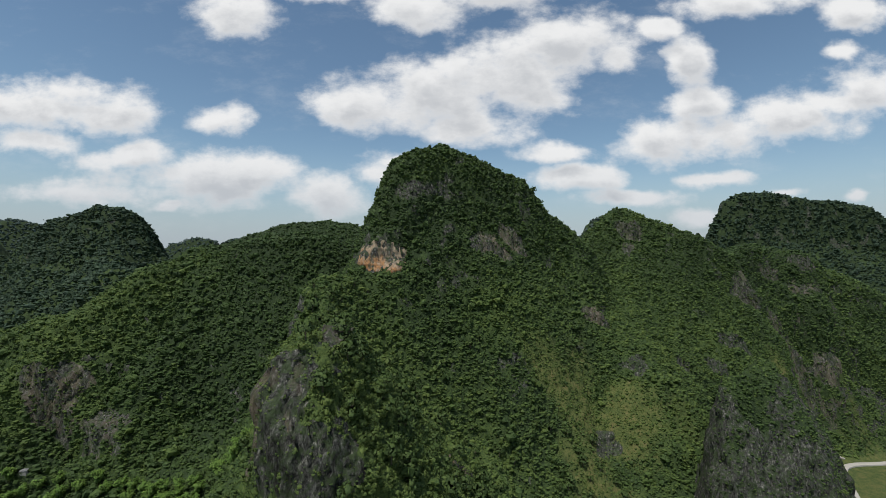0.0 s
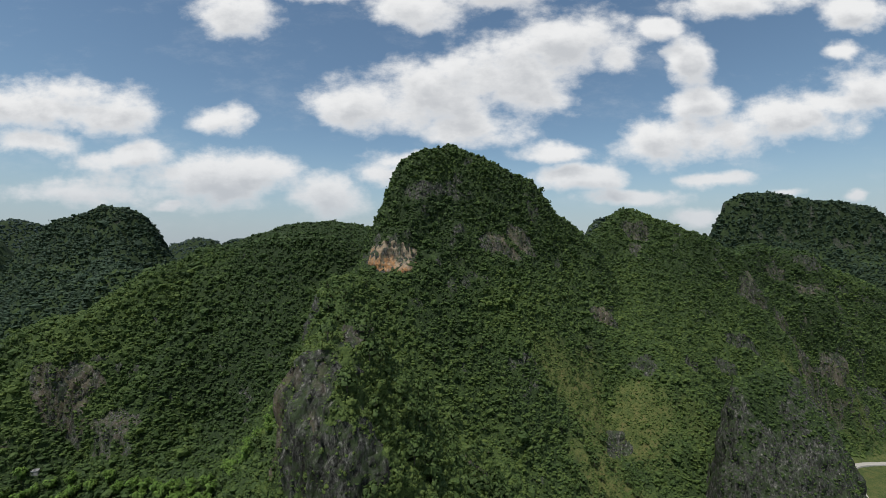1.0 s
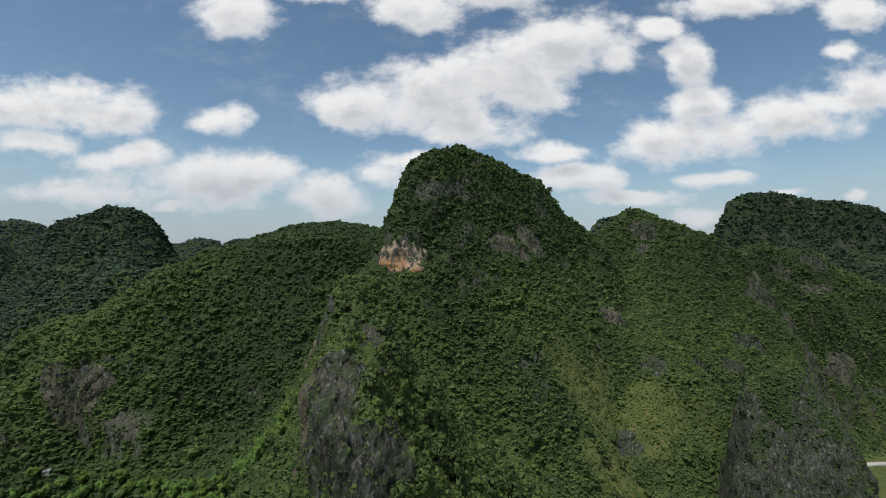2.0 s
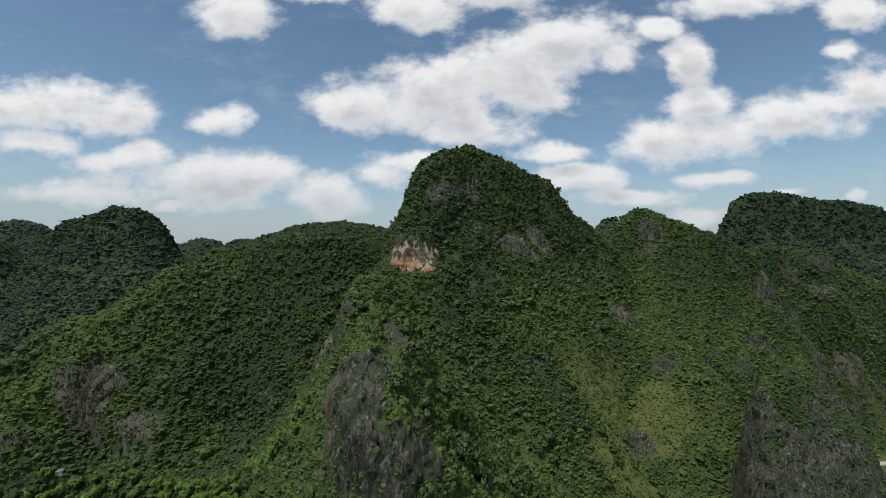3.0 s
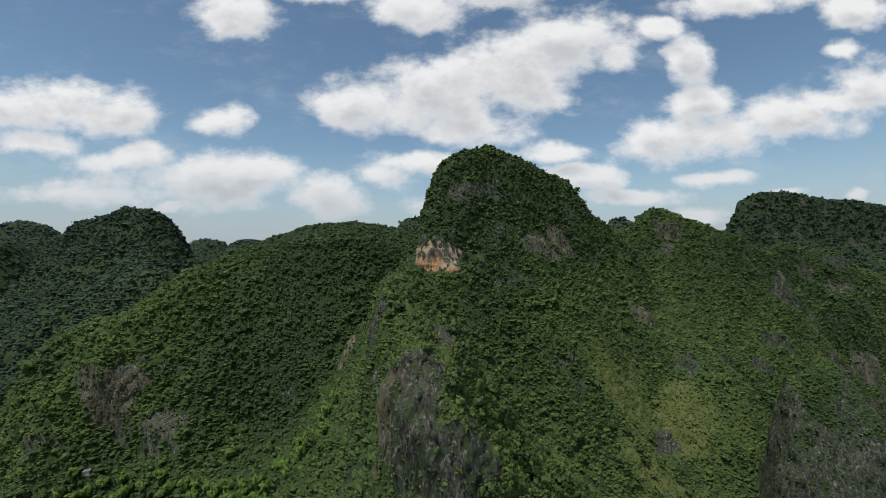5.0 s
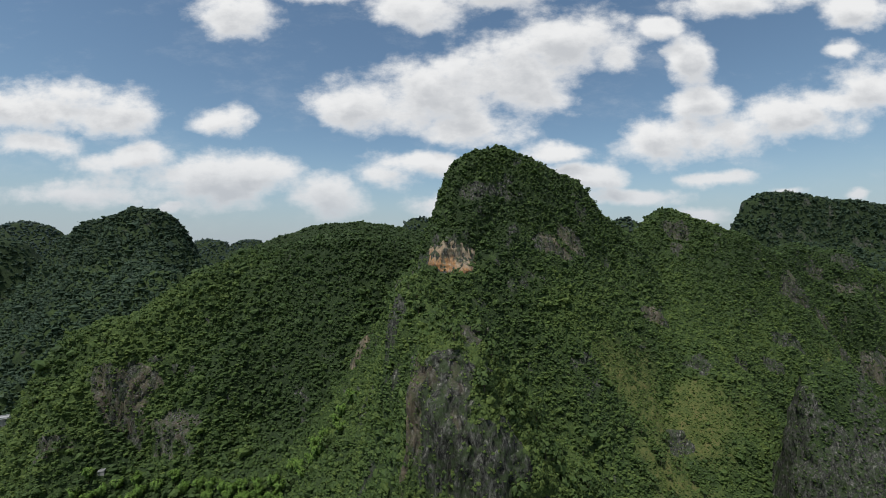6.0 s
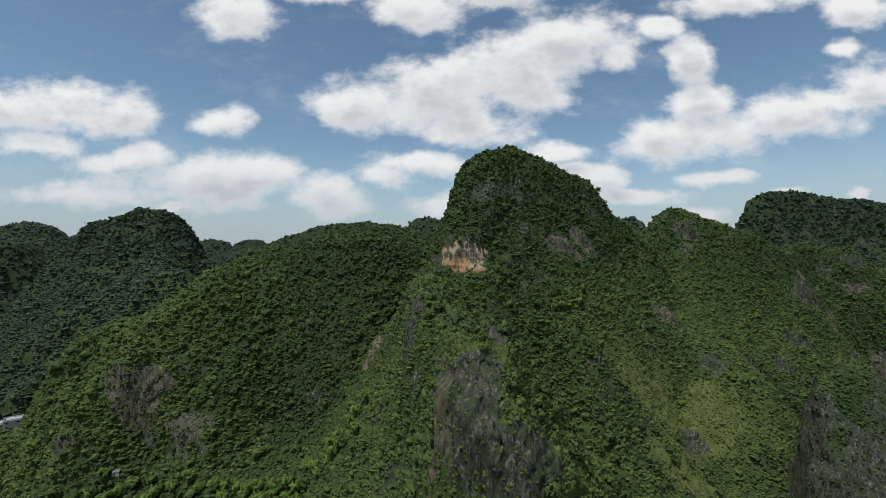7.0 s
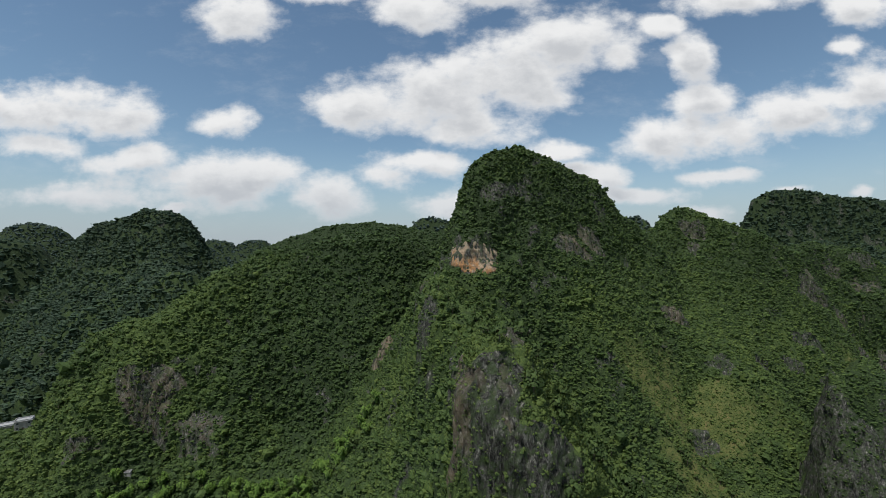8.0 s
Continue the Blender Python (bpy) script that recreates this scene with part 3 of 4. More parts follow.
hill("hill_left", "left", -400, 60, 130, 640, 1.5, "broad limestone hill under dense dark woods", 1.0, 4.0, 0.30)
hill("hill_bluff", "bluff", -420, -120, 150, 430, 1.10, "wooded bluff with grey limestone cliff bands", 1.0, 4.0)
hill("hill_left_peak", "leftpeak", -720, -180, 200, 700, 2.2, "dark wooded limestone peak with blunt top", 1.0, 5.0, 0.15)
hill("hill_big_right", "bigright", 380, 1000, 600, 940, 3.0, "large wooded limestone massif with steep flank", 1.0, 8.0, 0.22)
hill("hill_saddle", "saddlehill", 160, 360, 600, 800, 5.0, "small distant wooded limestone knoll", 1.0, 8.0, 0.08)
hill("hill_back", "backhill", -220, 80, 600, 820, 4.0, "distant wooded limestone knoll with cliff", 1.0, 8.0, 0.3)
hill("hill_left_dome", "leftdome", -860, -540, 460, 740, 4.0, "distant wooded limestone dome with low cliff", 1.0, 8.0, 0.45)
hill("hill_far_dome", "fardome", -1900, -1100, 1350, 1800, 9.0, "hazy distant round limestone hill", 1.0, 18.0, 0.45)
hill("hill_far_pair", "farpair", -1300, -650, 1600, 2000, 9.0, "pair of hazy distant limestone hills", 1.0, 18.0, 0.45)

ring = np.concatenate([[0.0], np.geomspace(30, 4900, 60)])
ang = np.linspace(0, 2 * math.pi, 129)[:-1]
gr, ga = np.meshgrid(ring, ang, indexing="ij")
gx, gy = gr * np.sin(ga), 250 + gr * np.cos(ga)
gv = np.stack([gx.ravel(), gy.ravel(), ground_height(gx, gy).ravel() - 0.3], 1)
gf = [(i * 128 + j, i * 128 + (j + 1) % 128, (i + 1) * 128 + (j + 1) % 128, (i + 1) * 128 + j) for i in range(60) for j in range(128)]
ground = mesh_object("ground", gv, gf, HILL, True)
spread(ground.data, "meadow", np.full(len(gv), 0.8))
spread(ground.data, "rock", np.zeros(len(gv)))
spread(ground.data, "tint", np.full(len(gv), 0.5))
tagged(ground, "flat green valley floor of fields and grass", "ground", kind="structure")


# ---- woods ----
ICO = [(0, 0, -1), (0.72, -0.53, -0.45), (-0.28, -0.85, -0.45), (-0.89, 0, -0.45), (-0.28, 0.85, -0.45), (0.72, 0.53, -0.45),
       (0.28, -0.85, 0.45), (-0.72, -0.53, 0.45), (-0.72, 0.53, 0.45), (0.28, 0.85, 0.45), (0.89, 0, 0.45), (0, 0, 1)]
ICO_F = [(1, 5, 10), (2, 1, 6), (3, 2, 7), (4, 3, 8), (5, 4, 9),
         (1, 10, 6), (2, 6, 7), (3, 7, 8), (4, 8, 9), (5, 9, 10), (6, 10, 11), (7, 6, 11), (8, 7, 11), (9, 8, 11), (10, 9, 11)]


def crown(seed, leaves, leaf=0.42, core=0.70, lobes=4, flat=1.0):
    """A crown of one metre radius: a lumpy heart and many tilted sprays of leaves round several lobes."""
    rng = np.random.default_rng(seed)
    mids = rng.normal(0, 0.36, (lobes, 3)) * (1, 1, 0.5) + (0, 0, 0.15)
    verts, faces = [], []
    if core:
        ico = np.array(ICO) * core * rng.uniform(0.75, 1.25, (12, 1)) * (1, 1, 0.85)
        verts += [tuple(v) for v in ico]
        faces += ICO_F
    for i in range(leaves):
        d = rng.normal(0, 1, 3)
        d[2] = abs(d[2]) * 0.9 - 0.25
        d /= np.linalg.norm(d)
        p = mids[i % lobes] + d * rng.uniform(0.45, 0.72) * (1, 1, 0.85)
        n = d + rng.normal(0, 0.5, 3)
        n /= np.linalg.norm(n)
        t = np.cross(n, rng.normal(0, 1, 3))
        t /= np.linalg.norm(t)
        b = np.cross(n, t)
        s = leaf * rng.uniform(0.6, 1.25)
        k = len(verts)
        verts += [tuple(p - t * s), tuple(p + b * s * 0.55 - n * s * 0.12), tuple(p + t * s * 1.1 - n * s * 0.25), tuple(p - b * s * 0.55 - n * s * 0.12)]
        faces += [(k, k + 2, k + 1), (k, k + 3, k + 2)]
    return np.array(verts, np.float32), np.array(faces, np.int32)


def tuft(seed, fine=True):
    """A tree crown of one metre radius: a lumpy, many-faced dome of foliage that is open below."""
    rng = np.random.default_rng(seed)
    verts = [Vector(v).normalized() for v in ICO]
    faces = ICO_F + [(0, 1, 2), (0, 2, 3), (0, 3, 4), (0, 4, 5), (0, 5, 1)]
    if fine:
        mids, split_faces = {}, []

        def mid(a, b):
            key = (min(a, b), max(a, b))
            if key not in mids:
                mids[key] = len(verts)
                verts.append((verts[a] + verts[b]).normalized())
            return mids[key]

        for a, b, c in faces:
            ab, bc, ca = mid(a, b), mid(b, c), mid(c, a)
            split_faces += [(a, ab, ca), (ab, b, bc), (ca, bc, c), (ab, bc, ca)]
        faces = split_faces
    v = np.array([tuple(p) for p in verts])
    lobes = rng.normal(0, 1, (5, 3))
    lobes /= np.linalg.norm(lobes, axis=1, keepdims=True)
    lump = np.max(np.clip(v @ lobes.T, 0, 1) ** 3, axis=1)
    v = (v * (0.55 + 0.45 * lump + rng.uniform(-0.2, 0.2, len(v)))[:, None] + rng.normal(0, 0.10, v.shape)) * (1, 1, 0.85)
    faces = [f for f in faces if v[list(f), 2].mean() > -0.08]
    v = [tuple(p) for p in v]
    for i in range(8 if fine else 3):
        d = rng.normal(0, 1, 3)
        d[2] = abs(d[2])
        d /= np.linalg.norm(d)
        t = np.cross(d, rng.normal(0, 1, 3))
        t /= np.linalg.norm(t)
        n = d * 0.4 + rng.normal(0, 0.6, 3)
        p, size, k = d * rng.uniform(0.6, 1.0) * (1, 1, 0.85), rng.uniform(0.22, 0.42), len(v)
        v += [tuple(p - t * size), tuple(p + n * size * 0.8), tuple(p + t * size - n * 0.1)]
        faces += [(k, k + 1, k + 2)]
    return np.array(v, np.float32), np.array(faces, np.int32)


TUFT = [tuft(600 + i) for i in range(14)]
CLUMP = [tuft(700 + i, False) for i in range(10)]
BUSH = [crown(500 + i, 14, 0.34, 0.62, 6) for i in range(8)]
FINE = [crown(100 + i, 40, 0.34, 0.55, 6) for i in range(6)]


def scatter(own, per_area, rng, on_rock=0.2):
    """Random places on a hill by area, thinner on bare rock, in meadows and on the side turned from the valley."""
    verts, faces, rock, green, facing, tint = LAND[own]
    quad = verts[faces]
    area = np.linalg.norm(np.cross(quad[:, 2] - quad[:, 0], quad[:, 3] - quad[:, 1]), axis=1) / 2
    r, g, back = rock[faces].mean(1), green[faces].mean(1), facing[faces].mean(1)
    bare = np.maximum(bare_rust(*quad.mean(1).T), 1.15 * road_near(*quad.mean(1).T[:2]))
    weight = area * (1 - (1 - on_rock) * r) * (1 - 0.85 * bare) * np.where(back > 0.25, 0.02, 1.0) * (quad[:, :, 2].mean(1) > 2) * (1 + 0.1 * g)
    seen = quad.mean(1)
    weight = weight * np.where((seen[:, 2] + 0.60 * seen[:, 1] > 152) & (seen[:, 0] < 30 + 1.05 * seen[:, 1]) & (seen[:, 0] > -80 - 1.05 * seen[:, 1]), 1.0, 0.04)
    weight = weight * np.clip(1.3 - (quad[:, :, 1].mean(1) - 340) / 200, 0.3, 1) if own == "left" else weight
    n = int(weight.sum() * per_area)
    pick = rng.choice(len(faces), n, p=weight / weight.sum())
    u, v = rng.random((n, 1)), rng.random((n, 1))
    q = quad[pick]
    at = (q[:, 0] * (1 - u) + q[:, 1] * u) * (1 - v) + (q[:, 3] * (1 - u) + q[:, 2] * u) * v
    normal = np.cross(q[:, 2] - q[:, 0], q[:, 3] - q[:, 1])
    normal /= np.linalg.norm(normal, axis=1, keepdims=True) + 1e-9
    return at, normal, r[pick], g[pick], tint[faces[pick][:, 0]]


def strew(at, normal, radius, tint, shapes, lift, rng):
    """Crowns at many places: their points, faces and tints."""
    n = len(at)
    turn, tall = rng.uniform(0, 2 * math.pi, n), rng.uniform(0.8, 1.35, n)
    kind = rng.integers(0, len(shapes), n)
    all_v, all_f, all_t, all_n, base = [], [], [], [], 0
    for s, (v, f) in enumerate(shapes):
        sel = np.nonzero(kind == s)[0]
        c, sn = np.cos(turn[sel])[:, None], np.sin(turn[sel])[:, None]
        x, y = v[None, :, 0] * c - v[None, :, 1] * sn, v[None, :, 0] * sn + v[None, :, 1] * c
        z = v[None, :, 2] * tall[sel][:, None] + lift
        lean = normal[sel] * (0.45, 0.45, 0.0)
        p = np.stack([x + z * lean[:, None, 0], y + z * lean[:, None, 1], z], 2) * radius[sel][:, None, None] + at[sel][:, None, :]
        all_v.append(p.reshape(-1, 3))
        all_f.append((f[None] + (np.arange(len(sel)) * len(v))[:, None, None] + base).reshape(-1, 3))
        all_t.append(np.repeat(tint[sel], len(v)))
        out = np.stack([x, y, v[None, :, 2] + np.zeros_like(x) + 0.12], 2) + 0.5 * normal[sel][:, None, :]
        all_n.append((out / (np.linalg.norm(out, axis=2, keepdims=True) + 1e-6)).reshape(-1, 3))
        base += len(sel) * len(v)
    return np.concatenate(all_v), np.concatenate(all_f), np.concatenate(all_t), np.concatenate(all_n)


def woods(own, layers, seed, label, mat=None, flat=True):
    """The growth on one hill, in layers of crowns: how many to a square metre, radius, shapes, lift, share on bare rock."""
    rng = np.random.default_rng(seed)
    sets, base = [], 0
    for per_area, size, forms, lift, on_rock in layers:
        at, normal, rock, green, tint = scatter(own, per_area, rng, on_rock)
        radius = size * rng.lognormal(0, 0.30, len(at)) * (1 - 0.40 * rock) * (1 - 0.45 * green)
        v, f, t, nrm = strew(at, normal, radius, tint + rng.normal(0.03, 0.15, len(at)), forms, lift, rng)
        sets.append((v, f + base, t, nrm))
        base += len(v)
    ob = mesh_object("woods", np.concatenate([s[0] for s in sets]), np.concatenate([s[1] for s in sets]), mat or LEAF, not flat)
    if not flat:
        set_normals(ob.data, np.concatenate([s[3] for s in sets]))
    spread(ob.data, "tint", np.clip(np.concatenate([s[2] for s in sets]), 0, 1))
    return tagged(ob, label, "trees", kind="stuff")


woods("spur", [(0.62, 0.75, BUSH, 0.10, 0.34), (0.10, 1.0, FINE, 0.30, 0.2)], 1, "dense green shrubs and small trees on limestone spur", None, False)
woods("peak", [(0.46, 0.98, CLUMP, 0.02, 0.40), (0.035, 1.5, TUFT, 0.10, 0.2)], 2, "dense green trees and shrubs on steep peak")
woods("right", [(0.50, 0.95, CLUMP, 0.02, 0.40), (0.030, 1.4, TUFT, 0.10, 0.2)], 3, "bright green shrubs and low trees on hillside")
woods("crag", [(0.30, 1.15, CLUMP, 0.02, 0.40), (0.025, 1.6, TUFT, 0.10, 0.2)], 4, "green trees on ledges of limestone crag")
woods("tower", [(0.60, 0.80, CLUMP, 0.02, 0.40), (0.05, 0.9, TUFT, 0.10, 0.4)], 5, "scattered shrubs clinging to dark limestone tower")
woods("left", [(0.25, 1.25, CLUMP, 0.05, 0.35), (0.040, 1.8, TUFT, 0.12, 0.2)], 6, "dense dark green forest on broad hillside")
woods("bluff", [(0.30, 1.15, CLUMP, 0.05, 0.50), (0.040, 1.7, TUFT, 0.12, 0.2)], 7, "dense green forest on bluff")
woods("leftpeak", [(0.110, 2.00, CLUMP, 0.08, 0.25), (0.012, 2.8, CLUMP, 0.20, 0.2)], 8, "dark green forest on blunt peak", HAZE_LEAF)
woods("bigright", [(0.050, 2.60, CLUMP, 0.08, 0.3), (0.006, 3.4, CLUMP, 0.20, 0.2)], 9, "green forest on large massif", HAZE_LEAF)
woods("saddlehill", [(0.030, 3.00, CLUMP, 0.10, 0.3)], 10, "distant green forest on knoll", HAZE_PALE_LEAF)
woods("backhill", [(0.035, 2.80, CLUMP, 0.10, 0.3)], 11, "distant dark forest on knoll", HAZE_PALE_LEAF)
woods("leftdome", [(0.045, 2.60, CLUMP, 0.10, 0.3)], 12, "distant dark forest on dome", HAZE_LEAF)
woods("fardome", [(0.012, 4.50, CLUMP, 0.10, 0.3)], 13, "hazy forest on far hill", HAZE_PALE_LEAF)
woods("farpair", [(0.012, 4.50, CLUMP, 0.10, 0.3)], 14, "hazy forest on far hills", HAZE_PALE_LEAF)


# ---- things ----
def part(name, bm, mat, parent, label="", smooth=False):
    """One mesh object under a thing or a part."""
    me = bpy.data.meshes.new(name)
    bm.to_mesh(me)
    bm.free()
    for poly in me.polygons:
        poly.use_smooth = smooth
    me.materials.append(mat)
    ob = new(name, me)
    ob.parent = parent
    return tagged(ob, label) if label else ob


def land_z(x, y):
    p = np.array([float(x)]), np.array([float(y)])
    return max(float(rough(*p, land(*p, "peak")[0])[0]), float(ground_height(*p)[0]) - 0.3)


def tube(bm, points, radii, sides=6):
    """A tapered round limb along points."""
    rings = []
    for i, p in enumerate(points):
        a, b = points[max(i - 1, 0)], points[min(i + 1, len(points) - 1)]
        d = (Vector(b) - Vector(a)).normalized()
        u = d.orthogonal().normalized()
        v = d.cross(u)
        rings.append([bm.verts.new(Vector(p) + radii[i] * (math.cos(t) * u + math.sin(t) * v)) for t in (2 * math.pi * k / sides for k in range(sides))])
    for r, s in zip(rings, rings[1:]):
        for k in range(sides):
            bm.faces.new((r[k], r[(k + 1) % sides], s[(k + 1) % sides], s[k]))
    bm.faces.new(rings[-1])


def box(bm, x0, x1, y0, y1, z0, z1, bevel=0.0):
    made = bmesh.ops.create_cube(bm, size=1.0, matrix=Matrix.Translation(((x0 + x1) / 2, (y0 + y1) / 2, (z0 + z1) / 2)) @ Matrix.Diagonal((x1 - x0, y1 - y0, z1 - z0, 1)))
    if bevel:
        edges = list({e for v in made["verts"] for e in v.link_edges})
        bmesh.ops.bevel(bm, geom=edges, offset=bevel, segments=1, affect="EDGES")


def bark_material():
    m = Nodes("bark")
    return m.done(m.ramp(m.noise(0.25, 5, 0.6, (1, 1, 0.2)), (0.3, (0.05, 0.04, 0.03)), (0.7, (0.17, 0.14, 0.11))), 0.9, m.noise(0.1, 4, 0.6, (1, 1, 0.2)), 0.6, 0.05)


def culm_material():
    m = Nodes("bamboo_culm")
    return m.done(m.ramp(m.noise(0.5, 3), (0.3, (0.10, 0.13, 0.04)), (0.7, (0.22, 0.21, 0.08))), 0.5)


BARK, CULM = bark_material(), culm_material()


def leaf_part(name, verts, faces, mat, parent, tint, label, centre):
    ob = mesh_object(name, verts, faces, mat, True)
    out = np.asarray(verts, np.float32) - np.array(centre, np.float32)
    out /= np.linalg.norm(out, axis=1, keepdims=True) + 1e-6
    set_normals(ob.data, out)
    spread(ob.data, "tint", np.full(len(verts), tint))
    ob.parent = parent
    return tagged(ob, label)


def tree(seed, height, radius, tint):
    """A small broad tree: leaning trunk with limbs, and a crown of many leafy clumps with gaps."""
    rng = np.random.default_rng(seed)
    top = new("tree")
    bm = bmesh.new()
    lean = rng.normal(0, 0.25, 2)
    head = (lean[0], lean[1], height * 0.55)
    tube(bm, [(0, 0, -1.2), (lean[0] * 0.4, lean[1] * 0.4, height * 0.28), head], [0.16, 0.13, 0.08])
    tips = []
    for k in range(5):
        t = 2 * math.pi * k / 5 + rng.uniform(-0.4, 0.4)
        tip = (head[0] + math.cos(t) * radius * 0.6, head[1] + math.sin(t) * radius * 0.6, height * rng.uniform(0.6, 0.88))
        tube(bm, [(head[0] * 0.8, head[1] * 0.8, height * 0.42), (head[0] + math.cos(t) * radius * 0.3, head[1] + math.sin(t) * radius * 0.3, height * 0.58), tip], [0.08, 0.055, 0.02], 5)
        tips.append(tip)
    part("trunk", bm, BARK, top, "grey-brown bark", True)
    tips.append((head[0], head[1], height * 0.9))
    all_v, all_f, base = [], [], 0
    for k, tip in enumerate(tips):
        v, f = crown(seed * 10 + k, 24, 0.40, 0.55, 4)
        all_v.append(v * radius * rng.uniform(0.45, 0.62) + np.array(tip))
        all_f.append(f + base)
        base += len(v)
    leaf_part("crown", np.concatenate(all_v), np.concatenate(all_f), LEAF, top, tint, "dense green foliage", (head[0], head[1], height * 0.5))
    return tagged(top, "small broad green tree rooted on limestone slope", "tree", "trees on the slopes")


def bamboo(seed, height, tint):
    """A clump of arching culms with drooping feathery leaves."""
    rng = np.random.default_rng(seed)
    top = new("bamboo_clump")
    verts, faces = [], []
    for k in range(11):
        t, reach, tall = rng.uniform(0, 2 * math.pi), rng.uniform(0.8, 3.2), height * rng.uniform(0.7, 1.0)
        c, s = math.cos(t), math.sin(t)
        bm = bmesh.new()
        pts = [(c * (0.4 + reach * u * u), s * (0.4 + reach * u * u), tall * (u - 0.16 * u ** 4) - 0.6 * (u == 0)) for u in (0, 0.35, 0.65, 0.85, 1.0)]
        tube(bm, pts, [0.06, 0.055, 0.045, 0.03, 0.012], 5)
        part("culm", bm, CULM, top, "", True)
        for j in range(56):
            u = rng.uniform(0.35, 1.0)
            p = np.array([c * (0.4 + reach * u * u), s * (0.4 + reach * u * u), tall * (u - 0.16 * u ** 4)]) + rng.normal(0, 0.32, 3)
            a = rng.uniform(0, 2 * math.pi)
            d = np.array([math.cos(a), math.sin(a), rng.uniform(-0.9, 0.2)]) * rng.uniform(0.6, 1.1)
            w = np.cross(d, (0, 0, 1.0)) * 0.38
            i = len(verts)
            verts += [p, p + d * 0.5 + w, p + d + (0, 0, -0.15), p + d * 0.5 - w]
            faces += [(i, i + 1, i + 2), (i, i + 2, i + 3)]
    leaf_part("foliage", np.array(verts), np.array(faces), BAMBOO_LEAF, top, tint, "feathery light green leaves", (0, 0, height * 0.35))
    return tagged(top, "feathery light green bamboo clump on valley floor", "bamboo", "bamboo clumps in the valley")


# trees on the spur and on the near flank of the peak
rng = np.random.default_rng(77)
first = [tree(900 + i, h, r, t) for i, (h, r, t) in enumerate([(4.2, 2.0, 0.55), (5.2, 2.4, 0.45), (3.4, 1.7, 0.75), (4.8, 2.1, 0.62), (6.0, 2.6, 0.38)])]
spots = []
for own, count in (("spur", 70), ("peak", 130), ("bluff", 40)):
    at, normal, rock, green, tint = scatter(own, 0.06, rng, 0.05)
    good = np.nonzero((rock < 0.3) & (np.abs(normal[:, 2]) > 0.5) & (at[:, 1] < (230 if own == "peak" else 260)) & (at[:, 2] > 25))[0]
    spots += [at[i] for i in good[:count]]
for i, p in enumerate(spots):
    m = Matrix.Translation(Vector([float(c) for c in p]) + Vector((0, 0, -0.5))) @ Matrix.Rotation(rng.uniform(0, 6.28), 4, "Z")
    if i < len(first):
        first[i].matrix_basis = m
    else:
        copy_thing(first[i % len(first)], m)

# bamboo along the foot of the left hill
first = [bamboo(950 + i, h, t) for i, (h, t) in enumerate([(10.0, 0.65), (12.0, 0.75), (9.0, 0.9), (12.5, 0.7)])]
for i in range(56):
    x = -226 + 142 * (i + rng.uniform(-0.4, 0.4)) / 56
    y = 214 + 8 * math.sin(i * 2.3) + rng.uniform(-5, 5)
    m = Matrix.Translation((x, y, land_z(x, y) - 0.2)) @ Matrix.Rotation(rng.uniform(0, 6.28), 4, "Z")
    if i < len(first):
        first[i].matrix_basis = m
    else:
        copy_thing(first[i % len(first)], m)


# ---- road, fields and buildings ----
def concrete_material():
    m = Nodes("pale_concrete")
    return m.done(m.mix(0.5, m.ramp(m.noise(3.0, 6, 0.6), (0.3, (0.26, 0.25, 0.22)), (0.7, (0.40, 0.38, 0.34))), m.ramp(m.noise(0.3, 5), (0.3, (0.30, 0.29, 0.26)), (0.7, (0.38, 0.36, 0.33)))), 0.85, m.noise(0.1, 4), 0.2, 0.02)


def plaster_material():
    m = Nodes("stained_plaster")
    return m.done(m.ramp(m.noise(1.2, 6, 0.65, (1, 1, 0.4)), (0.3, (0.16, 0.155, 0.14)), (0.55, (0.30, 0.29, 0.27)), (0.8, (0.40, 0.39, 0.37))), 0.9, m.noise(0.2, 4), 0.2, 0.02)


def sheet_material():
    m = Nodes("pale_sheet_roof")
    return m.done(m.ramp(m.noise(1.5, 6, 0.65), (0.3, (0.20, 0.20, 0.20)), (0.6, (0.38, 0.385, 0.39))), 0.55, specular=0.4)


def glass_material():
    m = Nodes("window_glass")
    return m.done((0.03, 0.035, 0.04, 1), 0.1, specular=0.6)


CONCRETE, PLASTER, SHEET, GLASS, WOOD = concrete_material(), plaster_material(), sheet_material(), glass_material(), BARK


def along(line, step):
    """Points at even steps on a smooth curve through a line, with the way it goes."""
    pts, out = [Vector(p) for p in line], []
    for i in range(len(pts) - 1):
        a, b, c, d = pts[max(i - 1, 0)], pts[i], pts[i + 1], pts[min(i + 2, len(pts) - 1)]
        n = max(int((c - b).length / step), 1)
        for k in range(n):
            t = k / n
            p = 0.5 * (2 * b + (c - a) * t + (2 * a - 5 * b + 4 * c - d) * t * t + (3 * b - a - 3 * c + d) * t ** 3)
            v = 0.5 * ((c - a) + 2 * (2 * a - 5 * b + 4 * c - d) * t + 3 * (3 * b - a - 3 * c + d) * t * t)
            out.append((p, v.normalized()))
    return out


bm = bmesh.new()
rows = []
for p, v in along(ROAD, 2.0):
    n = Vector((-v.y, v.x))
    z = sum(land_z(p.x + v.x * q + n.x * w, p.y + v.y * q + n.y * w) for q in (-9, -5, 0, 5, 9) for w in (-2, 2)) / 10 + 0.3
    rows.append([bm.verts.new((p.x + n.x * w, p.y + n.y * w, z + h)) for w, h in ((-2.1, -0.5), (-2.0, 0.42), (0, 0.48), (2.0, 0.42), (2.1, -0.5))])
for a, b in zip(rows, rows[1:]):
    for k in range(4):
        bm.faces.new((a[k], b[k], b[k + 1], a[k + 1]))
road = part("road", bm, CONCRETE, None)
